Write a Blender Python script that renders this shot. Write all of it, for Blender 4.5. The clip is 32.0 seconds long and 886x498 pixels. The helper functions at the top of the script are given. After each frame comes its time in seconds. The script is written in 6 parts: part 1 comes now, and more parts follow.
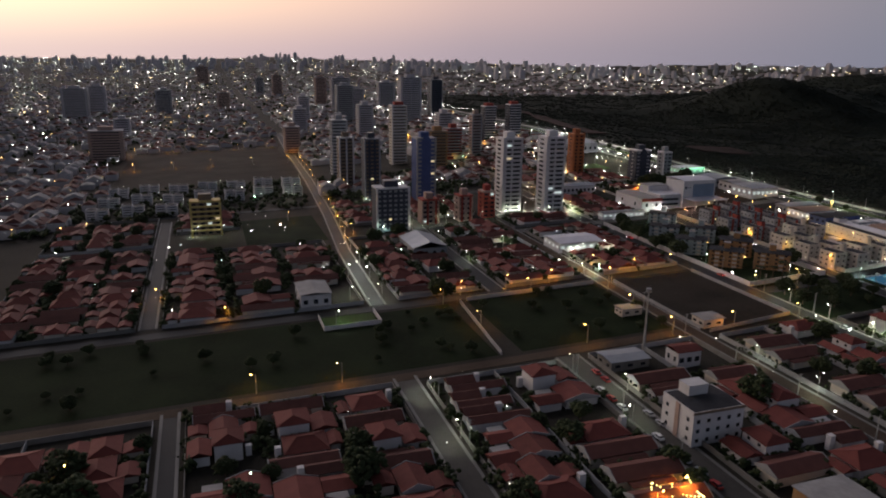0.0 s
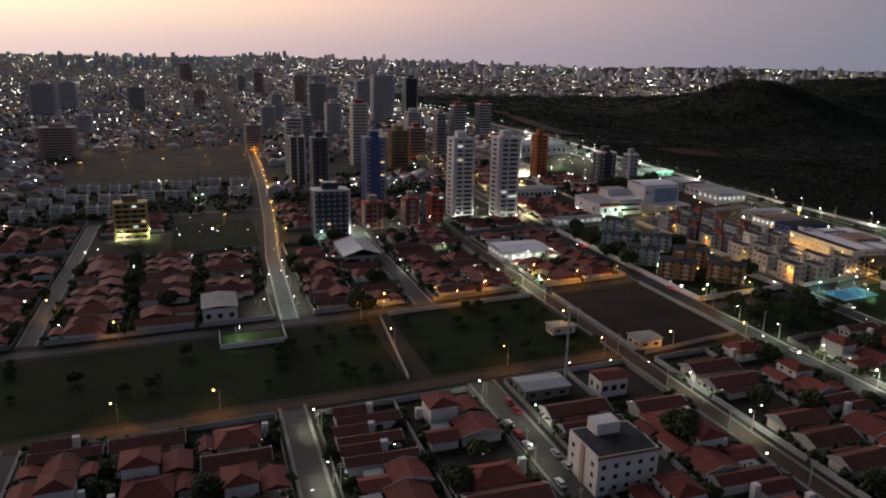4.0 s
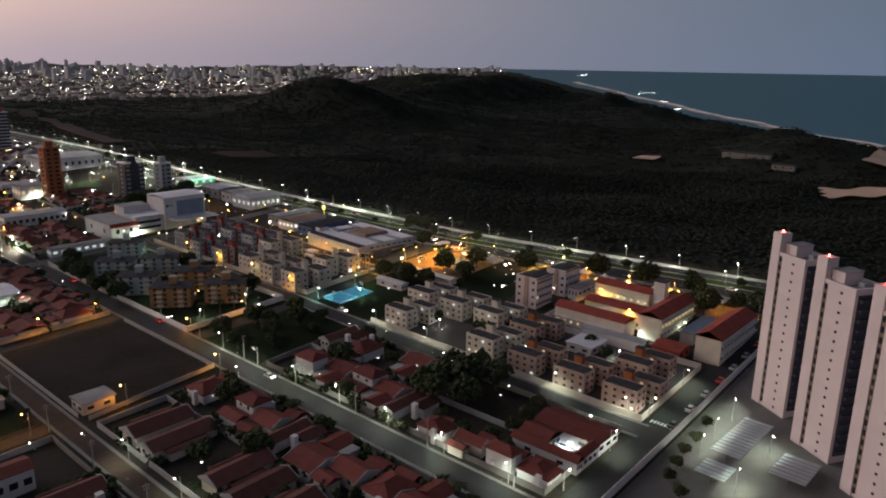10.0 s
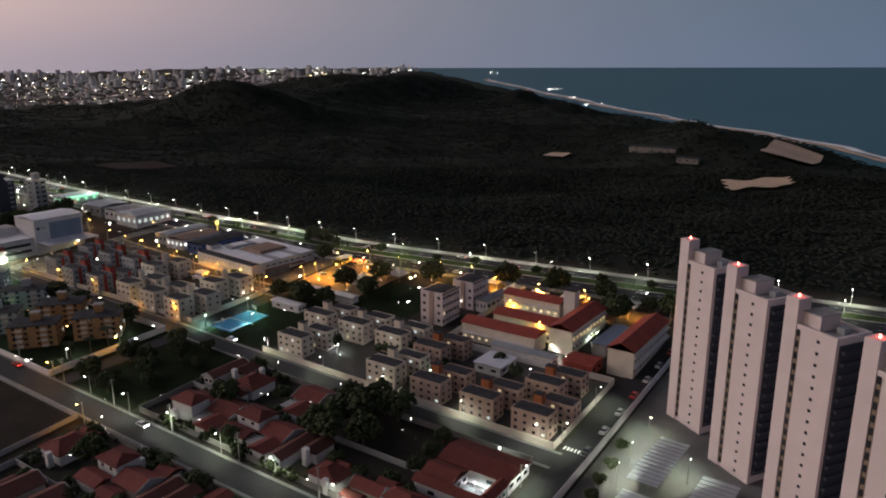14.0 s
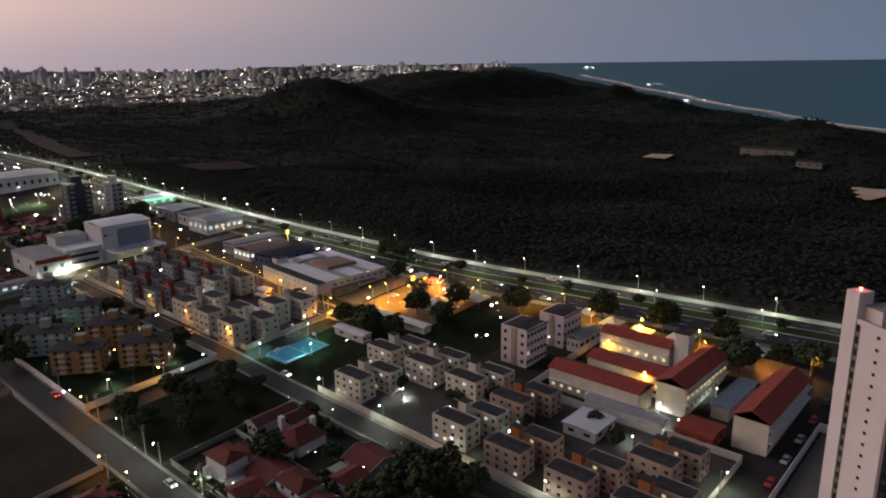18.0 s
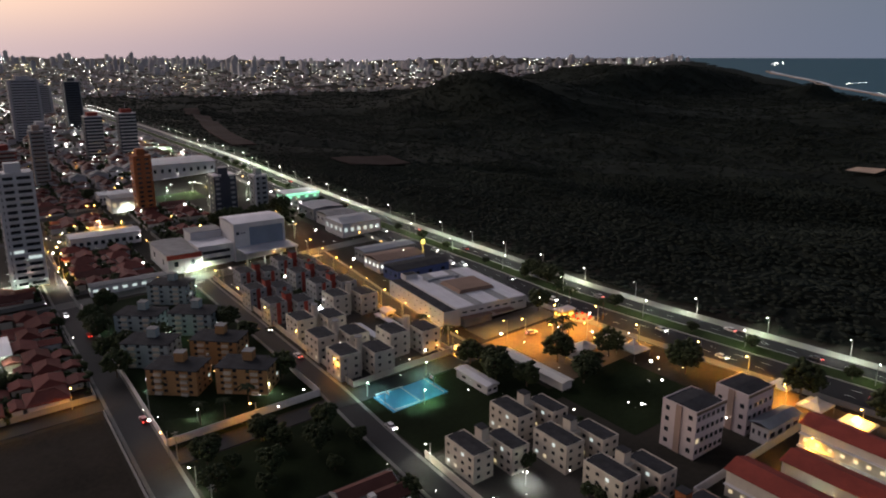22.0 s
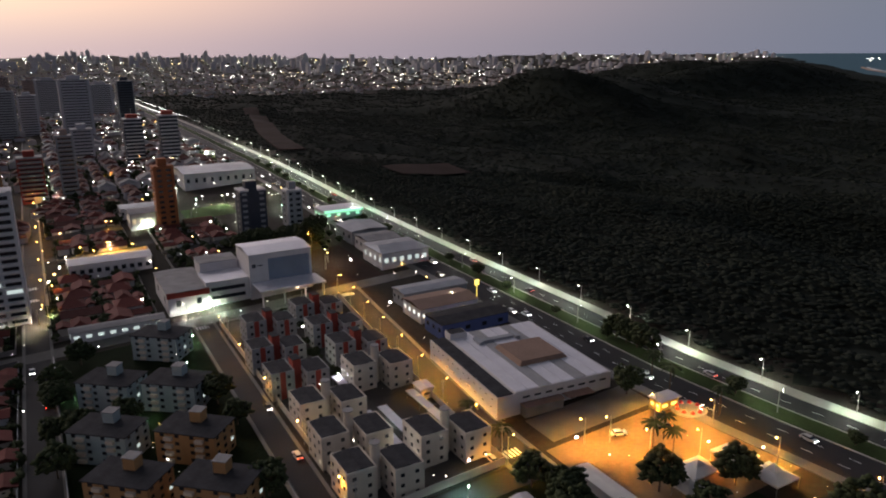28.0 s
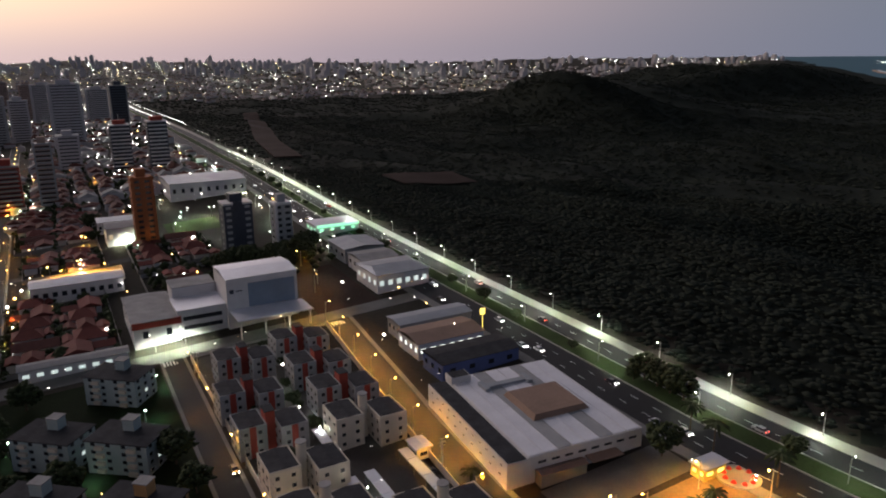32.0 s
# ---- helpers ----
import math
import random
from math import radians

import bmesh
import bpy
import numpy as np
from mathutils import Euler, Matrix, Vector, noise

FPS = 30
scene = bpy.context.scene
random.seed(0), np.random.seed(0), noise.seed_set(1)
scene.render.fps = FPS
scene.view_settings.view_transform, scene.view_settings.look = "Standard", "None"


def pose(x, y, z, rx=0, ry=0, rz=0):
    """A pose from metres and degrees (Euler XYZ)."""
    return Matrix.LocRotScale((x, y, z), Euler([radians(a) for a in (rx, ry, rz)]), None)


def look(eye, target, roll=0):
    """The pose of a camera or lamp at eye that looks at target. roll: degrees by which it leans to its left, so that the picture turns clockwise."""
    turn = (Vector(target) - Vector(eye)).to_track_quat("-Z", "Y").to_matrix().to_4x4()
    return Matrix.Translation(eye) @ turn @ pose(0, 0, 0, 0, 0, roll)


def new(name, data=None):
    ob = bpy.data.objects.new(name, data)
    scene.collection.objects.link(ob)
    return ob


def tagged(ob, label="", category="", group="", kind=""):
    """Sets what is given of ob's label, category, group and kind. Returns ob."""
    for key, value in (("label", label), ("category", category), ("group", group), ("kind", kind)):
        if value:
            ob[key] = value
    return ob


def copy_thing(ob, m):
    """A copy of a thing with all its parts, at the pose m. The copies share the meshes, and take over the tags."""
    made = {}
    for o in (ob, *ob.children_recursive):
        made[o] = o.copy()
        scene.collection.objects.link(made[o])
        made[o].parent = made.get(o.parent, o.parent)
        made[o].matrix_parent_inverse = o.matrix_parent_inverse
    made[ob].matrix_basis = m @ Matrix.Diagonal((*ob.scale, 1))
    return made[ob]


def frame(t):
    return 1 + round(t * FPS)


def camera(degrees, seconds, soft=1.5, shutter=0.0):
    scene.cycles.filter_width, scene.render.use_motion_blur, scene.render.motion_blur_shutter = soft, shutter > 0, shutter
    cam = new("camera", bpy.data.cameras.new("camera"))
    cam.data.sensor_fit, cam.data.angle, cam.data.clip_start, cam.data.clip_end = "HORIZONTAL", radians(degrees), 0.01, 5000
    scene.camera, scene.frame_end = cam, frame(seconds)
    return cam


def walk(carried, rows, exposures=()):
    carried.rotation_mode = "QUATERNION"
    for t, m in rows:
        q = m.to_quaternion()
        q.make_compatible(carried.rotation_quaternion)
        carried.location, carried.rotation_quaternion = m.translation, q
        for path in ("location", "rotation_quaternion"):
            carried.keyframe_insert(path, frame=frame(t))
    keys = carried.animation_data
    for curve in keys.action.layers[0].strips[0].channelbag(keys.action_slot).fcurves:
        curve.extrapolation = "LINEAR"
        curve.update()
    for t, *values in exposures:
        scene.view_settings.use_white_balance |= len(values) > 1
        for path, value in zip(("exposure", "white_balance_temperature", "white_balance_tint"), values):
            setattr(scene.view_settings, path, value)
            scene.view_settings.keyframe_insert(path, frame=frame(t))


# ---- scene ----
# ---- camera ----
cam = camera(63.7, 32.0, soft=2.0)
PATH = [
    (0, (-41.80, 31.18, 107.63), (-10.85, 122.70, 81.80), 0.82),
    (1, (-34.09, 40.60, 107.16), (-2.79, 131.96, 81.21), 1.20),
    (2, (-24.42, 44.94, 107.11), (6.95, 136.25, 81.08), 1.11),
    (2.5, (-18.62, 46.08, 106.88), (12.67, 137.42, 80.83), 1.03),
    (4.5, (4.55, 48.70, 103.95), (36.15, 140.06, 78.34), 1.43),
    (5, (11.07, 48.61, 103.56), (42.42, 140.07, 78.01), 1.39),
    (5.5, (17.94, 49.17, 103.41), (49.47, 140.56, 77.85), 1.30),
    (6, (24.52, 49.28, 103.88), (62.32, 138.29, 78.43), 1.29),
    (6.5, (31.05, 49.79, 104.24), (74.87, 136.02, 78.88), 1.50),
    (7, (37.38, 49.76, 104.81), (86.44, 133.14, 79.47), 1.71),
    (8, (51.17, 50.11, 104.74), (109.87, 127.09, 79.69), 1.83),
    (9, (63.76, 49.78, 105.59), (130.26, 120.15, 80.55), 1.71),
    (10, (73.66, 48.42, 105.86), (146.75, 111.95, 80.94), 0.97),
    (11, (79.16, 48.08, 106.04), (156.70, 106.18, 81.29), 0.82),
    (11.5, (81.43, 48.21, 106.47), (160.73, 103.84, 81.64), 0.76),
    (12, (82.94, 48.77, 107.18), (162.94, 103.31, 82.17), 0.75),
    (13, (88.56, 50.96, 107.34), (168.48, 105.61, 82.31), 0.20),
    (13.5, (92.11, 52.77, 106.88), (172.01, 107.48, 81.93), -0.03),
    (15.5, (107.57, 62.57, 106.98), (186.49, 118.56, 81.74), -0.73),
    (16, (112.23, 65.54, 106.96), (189.99, 123.11, 81.68), -0.82),
    (17, (121.33, 71.30, 106.72), (196.63, 132.04, 81.43), -0.84),
    (17.5, (125.78, 74.30, 107.01), (199.64, 136.75, 81.64), -0.77),
    (18, (130.94, 77.84, 107.05), (202.96, 142.40, 81.64), -0.70),
    (19, (141.60, 85.01, 108.11), (209.57, 153.62, 82.16), -0.77),
    (20, (151.10, 92.82, 108.31), (215.06, 165.10, 82.12), -0.46),
    (21, (160.07, 100.90, 108.01), (219.86, 176.62, 81.74), -0.19),
    (22, (168.44, 109.46, 107.29), (224.00, 188.36, 81.05), 0.01),
    (23, (176.66, 118.20, 107.74), (227.91, 199.88, 81.25), -0.03),
    (24, (184.58, 127.65, 108.21), (233.45, 210.69, 81.46), -0.12),
    (25, (192.26, 137.37, 107.45), (240.02, 221.10, 80.86), -0.02),
    (25.5, (195.44, 142.45, 107.31), (243.30, 226.14, 80.75), 0.02),
    (27.5, (210.05, 162.87, 106.56), (257.64, 246.68, 79.88), -0.22),
    (28, (212.65, 167.19, 106.06), (260.25, 251.03, 79.51), -0.32),
    (29, (217.10, 174.87, 104.99), (264.74, 258.82, 78.83), -0.21),
    (30, (221.99, 181.86, 104.82), (269.35, 265.96, 78.69), -0.34),
    (31, (226.96, 189.02, 104.44), (274.03, 273.30, 78.33), -0.41),
    (32, (230.99, 196.15, 104.08), (277.97, 280.51, 78.09), -0.47),
]
walk(cam, [(t, look(eye, target, roll)) for t, eye, target, roll in PATH], [(0.0, 2.2), (32.0, 2.2)])

# ---- sky and sun ----
world = bpy.data.worlds.new("dusk_sky")
scene.world = world
world.use_nodes = True
wn, wl = world.node_tree.nodes, world.node_tree.links
wn.clear()
sky = wn.new("ShaderNodeTexSky")
sky.sky_type = "NISHITA"
sky.sun_disc = False
sky.sun_elevation = radians(-1.5)
sky.sun_rotation = radians(-12)
sky.altitude = 50
sky.air_density, sky.dust_density, sky.ozone_density = 1.0, 0.05, 1.0
# thin evening cloud veils the colours of the clear sky and leaves a blue cast
grey = wn.new("ShaderNodeRGBToBW")
veil = wn.new("ShaderNodeMix")
veil.data_type = "RGBA"
veil.inputs["Factor"].default_value = 0.78
tone = wn.new("ShaderNodeMix")
tone.data_type, tone.blend_type = "RGBA", "MULTIPLY"
tone.inputs["Factor"].default_value = 1.0
tone.inputs[7].default_value = (0.122, 0.134, 0.168, 1)
wl.new(sky.outputs["Color"], grey.inputs["Color"])
wl.new(sky.outputs["Color"], veil.inputs[6])
wl.new(grey.outputs[0], veil.inputs[7])
wl.new(veil.outputs[2], tone.inputs[6])

# the afterglow: haze along the horizon and the warm glow just over it, both fading from west to east
spot = wn.new("ShaderNodeTexCoord")
flat = wn.new("ShaderNodeVectorMath")
flat.operation = "MULTIPLY"
flat.inputs[1].default_value = (1, 1, 0)
unit = wn.new("ShaderNodeVectorMath")
unit.operation = "NORMALIZE"
toward = wn.new("ShaderNodeVectorMath")
toward.operation = "DOT_PRODUCT"
SUNSET = radians(-38)
toward.inputs[1].default_value = (math.sin(SUNSET), math.cos(SUNSET), 0)
share = wn.new("ShaderNodeMapRange")
share.inputs["From Min"].default_value = -1.0
wl.new(spot.outputs["Generated"], flat.inputs[0])
wl.new(flat.outputs[0], unit.inputs[0])
wl.new(unit.outputs[0], toward.inputs[0])
wl.new(toward.outputs["Value"], share.inputs["Value"])


def glow_ramp(stops):
    """Colours from the darkest east (0) round to the sunset (1)."""
    r = wn.new("ShaderNodeValToRGB")
    r.color_ramp.interpolation = "B_SPLINE"
    for k, (at, col) in enumerate(stops):
        e = r.color_ramp.elements[k] if k < 2 else r.color_ramp.elements.new(at)
        e.position, e.color = at, (*col, 1)
    wl.new(share.outputs[0], r.inputs["Fac"])
    return r


haze = glow_ramp(((0, (0.014, 0.023, 0.037)), (0.27, (0.029, 0.039, 0.058)), (0.53, (0.047, 0.048, 0.061)), (0.76, (0.092, 0.076, 0.088)), (0.9, (0.163, 0.120, 0.120)), (1, (0.218, 0.168, 0.147))))
warm = glow_ramp(((0, (0.012, 0.020, 0.031)), (0.27, (0.027, 0.037, 0.052)), (0.53, (0.048, 0.050, 0.061)), (0.76, (0.141, 0.101, 0.102)), (0.9, (0.288, 0.190, 0.128)), (1, (0.422, 0.331, 0.203))))
axes = wn.new("ShaderNodeSeparateXYZ")
wl.new(spot.outputs["Generated"], axes.inputs[0])


def height_mix(lo, hi, a, b):
    """From a at the height lo to b at hi."""
    f = wn.new("ShaderNodeMapRange")
    f.interpolation_type = "SMOOTHSTEP"
    f.inputs["From Min"].default_value, f.inputs["From Max"].default_value = lo, hi
    wl.new(axes.outputs["Z"], f.inputs["Value"])
    m = wn.new("ShaderNodeMix")
    m.data_type = "RGBA"
    wl.new(f.outputs[0], m.inputs["Factor"])
    wl.new(a, m.inputs[6])
    wl.new(b, m.inputs[7])
    return m.outputs[2]


low = height_mix(-0.005, 0.09, haze.outputs["Color"], warm.outputs["Color"])
back = wn.new("ShaderNodeBackground")
wl.new(height_mix(0.12, 0.5, low, tone.outputs[2]), back.inputs["Color"])
wout = wn.new("ShaderNodeOutputWorld")
wl.new(back.outputs[0], wout.inputs["Surface"])

sun_data = bpy.data.lights.new("sun", "SUN")
sun_data.energy, sun_data.angle, sun_data.color = 0.26, radians(50), (1.0, 0.88, 0.92)
sun = new("sun", sun_data)
sun.matrix_world = look((-200, 900, 420), (0, 0, 0))

# ---- materials ----
MATS = {}


def mat(name, col, rough=0.85, var=0.3, scale=0.4, bump=0.0, metal=0.0, rnd=0.0, spec=0.3, fine=6.0):
    """A weathered surface: two scales of stain and grain, and a shade of its own for each object."""
    m = bpy.data.materials.new(name)
    m.use_nodes = True
    n, l = m.node_tree.nodes, m.node_tree.links
    b = n["Principled BSDF"]
    b.inputs["Roughness"].default_value = rough
    b.inputs["Metallic"].default_value = metal
    b.inputs["Specular IOR Level"].default_value = spec
    tc = n.new("ShaderNodeTexCoord")
    big, small = n.new("ShaderNodeTexNoise"), n.new("ShaderNodeTexNoise")
    big.inputs["Scale"].default_value, small.inputs["Scale"].default_value = scale, fine
    big.inputs["Detail"].default_value, small.inputs["Detail"].default_value = 3, 2
    l.new(tc.outputs["Object"], big.inputs["Vector"])
    l.new(tc.outputs["Object"], small.inputs["Vector"])
    mix = n.new("ShaderNodeMath")
    mix.operation = "MULTIPLY_ADD"
    l.new(small.outputs["Fac"], mix.inputs[0])
    mix.inputs[1].default_value = 0.45
    l.new(big.outputs["Fac"], mix.inputs[2])
    info = n.new("ShaderNodeObjectInfo")
    own = n.new("ShaderNodeMath")
    own.operation = "MULTIPLY_ADD"
    l.new(info.outputs["Random"], own.inputs[0])
    own.inputs[1].default_value = rnd
    l.new(mix.outputs[0], own.inputs[2])
    ramp = n.new("ShaderNodeMapRange")
    ramp.inputs["From Min"].default_value, ramp.inputs["From Max"].default_value = 0.35, 1.1 + rnd
    ramp.inputs["To Min"].default_value, ramp.inputs["To Max"].default_value = 1 - var, 1 + var
    l.new(own.outputs[0], ramp.inputs["Value"])
    tint = n.new("ShaderNodeVectorMath")
    tint.operation = "SCALE"
    tint.inputs[0].default_value = col
    l.new(ramp.outputs[0], tint.inputs["Scale"])
    l.new(tint.outputs[0], b.inputs["Base Color"])
    if bump:
        bp = n.new("ShaderNodeBump")
        bp.inputs["Strength"].default_value, bp.inputs["Distance"].default_value = bump, 0.15
        l.new(small.outputs["Fac"], bp.inputs["Height"])
        l.new(bp.outputs[0], b.inputs["Normal"])
    MATS[name] = m
    return m


def glow(name, col, strength):
    m = bpy.data.materials.new(name)
    m.use_nodes = True
    b = m.node_tree.nodes["Principled BSDF"]
    b.inputs["Base Color"].default_value = (0.8, 0.8, 0.8, 1)
    b.inputs["Emission Color"].default_value = (*col, 1)
    b.inputs["Emission Strength"].default_value = strength
    MATS[name] = m
    return m


mat("soil", (0.038, 0.034, 0.028), 0.95, 0.45, 0.03, fine=0.6, spec=0.08)
mat("asphalt", (0.03, 0.03, 0.032), 0.8, 0.3, 0.05, fine=1.5, spec=0.2)
mat("cobble", (0.07, 0.065, 0.06), 0.85, 0.35, 0.08, fine=2.0, spec=0.15)
mat("sandy_road", (0.2, 0.14, 0.09), 0.95, 0.35, 0.06, fine=1.2, spec=0.1)
mat("pale_footway", (0.32, 0.31, 0.28), 0.85, 0.2, 0.06, fine=1.5)
mat("paving", (0.17, 0.165, 0.16), 0.85, 0.3, 0.08, fine=2.0)
mat("kerbstone", (0.36, 0.35, 0.33), 0.85, 0.25, 0.2)
mat("concrete", (0.12, 0.116, 0.112), 0.85, 0.3, 0.12, fine=1.5)
mat("grass", (0.014, 0.021, 0.009), 0.95, 0.55, 0.05, fine=0.8, spec=0.05)
mat("lawn", (0.04, 0.06, 0.022), 0.95, 0.4, 0.08, fine=1.5, spec=0.08)
mat("dirt_road", (0.075, 0.055, 0.042), 0.95, 0.4, 0.05, fine=0.9, spec=0.08)
mat("dirt_field", (0.032, 0.026, 0.021), 0.95, 0.5, 0.04, fine=0.7, spec=0.08)
mat("red_earth", (0.036, 0.023, 0.019), 0.95, 0.4, 0.05, fine=0.9, spec=0.08)
mat("dune_sand", (0.55, 0.4, 0.3), 0.95, 0.2, 0.05, fine=1.0)
mat("forest_floor", (0.022, 0.026, 0.021), 0.95, 0.5, 0.02, fine=0.3, spec=0.04)
mat("foliage", (0.04, 0.052, 0.024), 0.8, 0.5, 0.6, rnd=0.5, fine=3.0, spec=0.12)
mat("forest_leaf", (0.022, 0.027, 0.021), 0.95, 0.45, 0.02, fine=0.25, spec=0.05)
mat("bark", (0.12, 0.085, 0.06), 0.9, 0.3, 1.0)
mat("roof_tile", (0.15, 0.043, 0.036), 0.8, 0.45, 0.35, 0.25, rnd=0.7, fine=5.0, spec=0.15)
mat("roof_tile_old", (0.11, 0.046, 0.039), 0.85, 0.5, 0.35, 0.25, rnd=0.6, fine=5.0, spec=0.15)
mat("school_roof", (0.24, 0.045, 0.032), 0.8, 0.35, 0.2, 0.2, fine=4.0)
mat("stucco_white", (0.62, 0.6, 0.61), 0.85, 0.18, 0.25, rnd=0.3)
mat("stucco_cream", (0.58, 0.52, 0.45), 0.85, 0.22, 0.25, rnd=0.3)
mat("stucco_grey", (0.32, 0.32, 0.33), 0.85, 0.2, 0.25, rnd=0.2)
mat("rough_render", (0.2, 0.19, 0.18), 0.9, 0.4, 0.2, rnd=0.2)
mat("stucco_ochre", (0.36, 0.21, 0.1), 0.85, 0.25, 0.25, rnd=0.2)
mat("stucco_green", (0.34, 0.41, 0.43), 0.85, 0.22, 0.25, rnd=0.2)
mat("stucco_red", (0.3, 0.055, 0.04), 0.85, 0.25, 0.25, rnd=0.2)
mat("stucco_salmon", (0.38, 0.27, 0.23), 0.85, 0.25, 0.25, rnd=0.2)
mat("stucco_blue", (0.07, 0.1, 0.24), 0.7, 0.2, 0.25)
mat("brick_orange", (0.32, 0.11, 0.045), 0.85, 0.2, 0.3)
mat("tower_pink", (0.62, 0.53, 0.54), 0.8, 0.1, 0.15)
# dark cladding; also painted as shade on the pink towers' end
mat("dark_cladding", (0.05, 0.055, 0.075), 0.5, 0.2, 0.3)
mat("yellow_panel", (0.6, 0.45, 0.16), 0.8, 0.2, 0.3)
mat("flat_roof", (0.045, 0.045, 0.05), 0.9, 0.45, 0.25, fine=1.2, spec=0.1)
mat("flat_roof_light", (0.3, 0.29, 0.29), 0.9, 0.3, 0.2, fine=1.2)
mat("metal_roof", (0.72, 0.71, 0.76), 0.5, 0.12, 0.15, metal=0.2, fine=1.0)
mat("metal_roof_grey", (0.3, 0.32, 0.35), 0.5, 0.2, 0.15, metal=0.2, fine=1.0)
mat("front_panel", (0.2, 0.25, 0.33), 0.5, 0.15, 0.15, fine=1.0)
mat("rust_roof", (0.26, 0.17, 0.13), 0.8, 0.25, 0.1, fine=1.0)
mat("tent_canvas", (0.78, 0.74, 0.68), 0.7, 0.1, 0.4)
mat("court_blue", (0.06, 0.28, 0.5), 0.7, 0.15, 0.1)
mat("court_line", (0.75, 0.78, 0.8), 0.7, 0.1, 0.3)
mat("pool_water", (0.08, 0.3, 0.42), 0.1, 0.1, 0.3, spec=0.5)
mat("steel", (0.35, 0.36, 0.37), 0.45, 0.15, 0.5, metal=0.8)
mat("pole_concrete", (0.38, 0.37, 0.35), 0.85, 0.15, 0.5)
mat("glass_dark", (0.025, 0.028, 0.035), 0.15, 0.2, 0.5, spec=0.6)
# brown of shutters and panels; also painted as the pink towers' recess shade
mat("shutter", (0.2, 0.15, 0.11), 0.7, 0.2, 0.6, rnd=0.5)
mat("paint_white", (0.72, 0.72, 0.72), 0.3, 0.05, 0.5, spec=0.5)
mat("paint_black", (0.03, 0.03, 0.035), 0.3, 0.1, 0.5, spec=0.5)
mat("paint_red", (0.4, 0.03, 0.025), 0.3, 0.1, 0.5, spec=0.5)
mat("paint_silver", (0.42, 0.43, 0.45), 0.3, 0.05, 0.5, metal=0.4)
mat("rubber", (0.02, 0.02, 0.02), 0.9, 0.1, 1.0)
mat("red_ornament", (0.6, 0.06, 0.04), 0.7, 0.2, 0.5)
mat("surf", (0.75, 0.78, 0.8), 0.9, 0.2, 0.02)
# far-town walls: distance haze is put into these pale lilac-grey base colours
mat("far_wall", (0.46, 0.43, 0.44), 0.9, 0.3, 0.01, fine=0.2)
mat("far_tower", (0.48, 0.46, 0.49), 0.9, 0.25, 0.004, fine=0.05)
glow("lamp_orange", (1.0, 0.5, 0.1), 12)
glow("lamp_white", (0.92, 1.0, 0.74), 12)
glow("lamp_green", (0.6, 1.0, 0.7), 10)
glow("city_white", (1.0, 0.97, 0.88), 3.0)
glow("far_white", (1.0, 0.97, 0.86), 6.0)
glow("far_orange", (1.0, 0.72, 0.3), 5.0)
glow("city_orange", (1.0, 0.55, 0.15), 2.4)
glow("window_warm", (1.0, 0.75, 0.4), 0.13)
glow("window_cool", (0.85, 1.0, 0.95), 0.13)
glow("lit_gallery", (1.0, 0.72, 0.3), 0.2)
glow("lit_front", (0.95, 1.0, 0.9), 0.35)
glow("string_bulb", (1.0, 0.8, 0.25), 1.2)
glow("sign_green", (0.3, 1.0, 0.55), 0.28)
glow("sign_yellow", (1.0, 0.7, 0.1), 0.5)
glow("head_light", (1.0, 0.97, 0.9), 8)
glow("tail_light", (1.0, 0.05, 0.03), 2)
glow("beacon_red", (1.0, 0.08, 0.05), 8)

sea = bpy.data.materials.new("sea_water")
sea.use_nodes = True
sb = sea.node_tree.nodes["Principled BSDF"]
sb.inputs["Base Color"].default_value = (0.02, 0.115, 0.16, 1)
sb.inputs["Roughness"].default_value = 0.5
sw = sea.node_tree.nodes.new("ShaderNodeTexNoise")
sw.inputs["Scale"].default_value, sw.inputs["Detail"].default_value = 0.05, 6
stc = sea.node_tree.nodes.new("ShaderNodeTexCoord")
sbp = sea.node_tree.nodes.new("ShaderNodeBump")
sbp.inputs["Strength"].default_value, sbp.inputs["Distance"].default_value = 0.5, 2.0
sea.node_tree.links.new(stc.outputs["Object"], sw.inputs["Vector"])
sea.node_tree.links.new(sw.outputs["Fac"], sbp.inputs["Height"])
sea.node_tree.links.new(sbp.outputs[0], sb.inputs["Normal"])
MATS["sea"] = sea


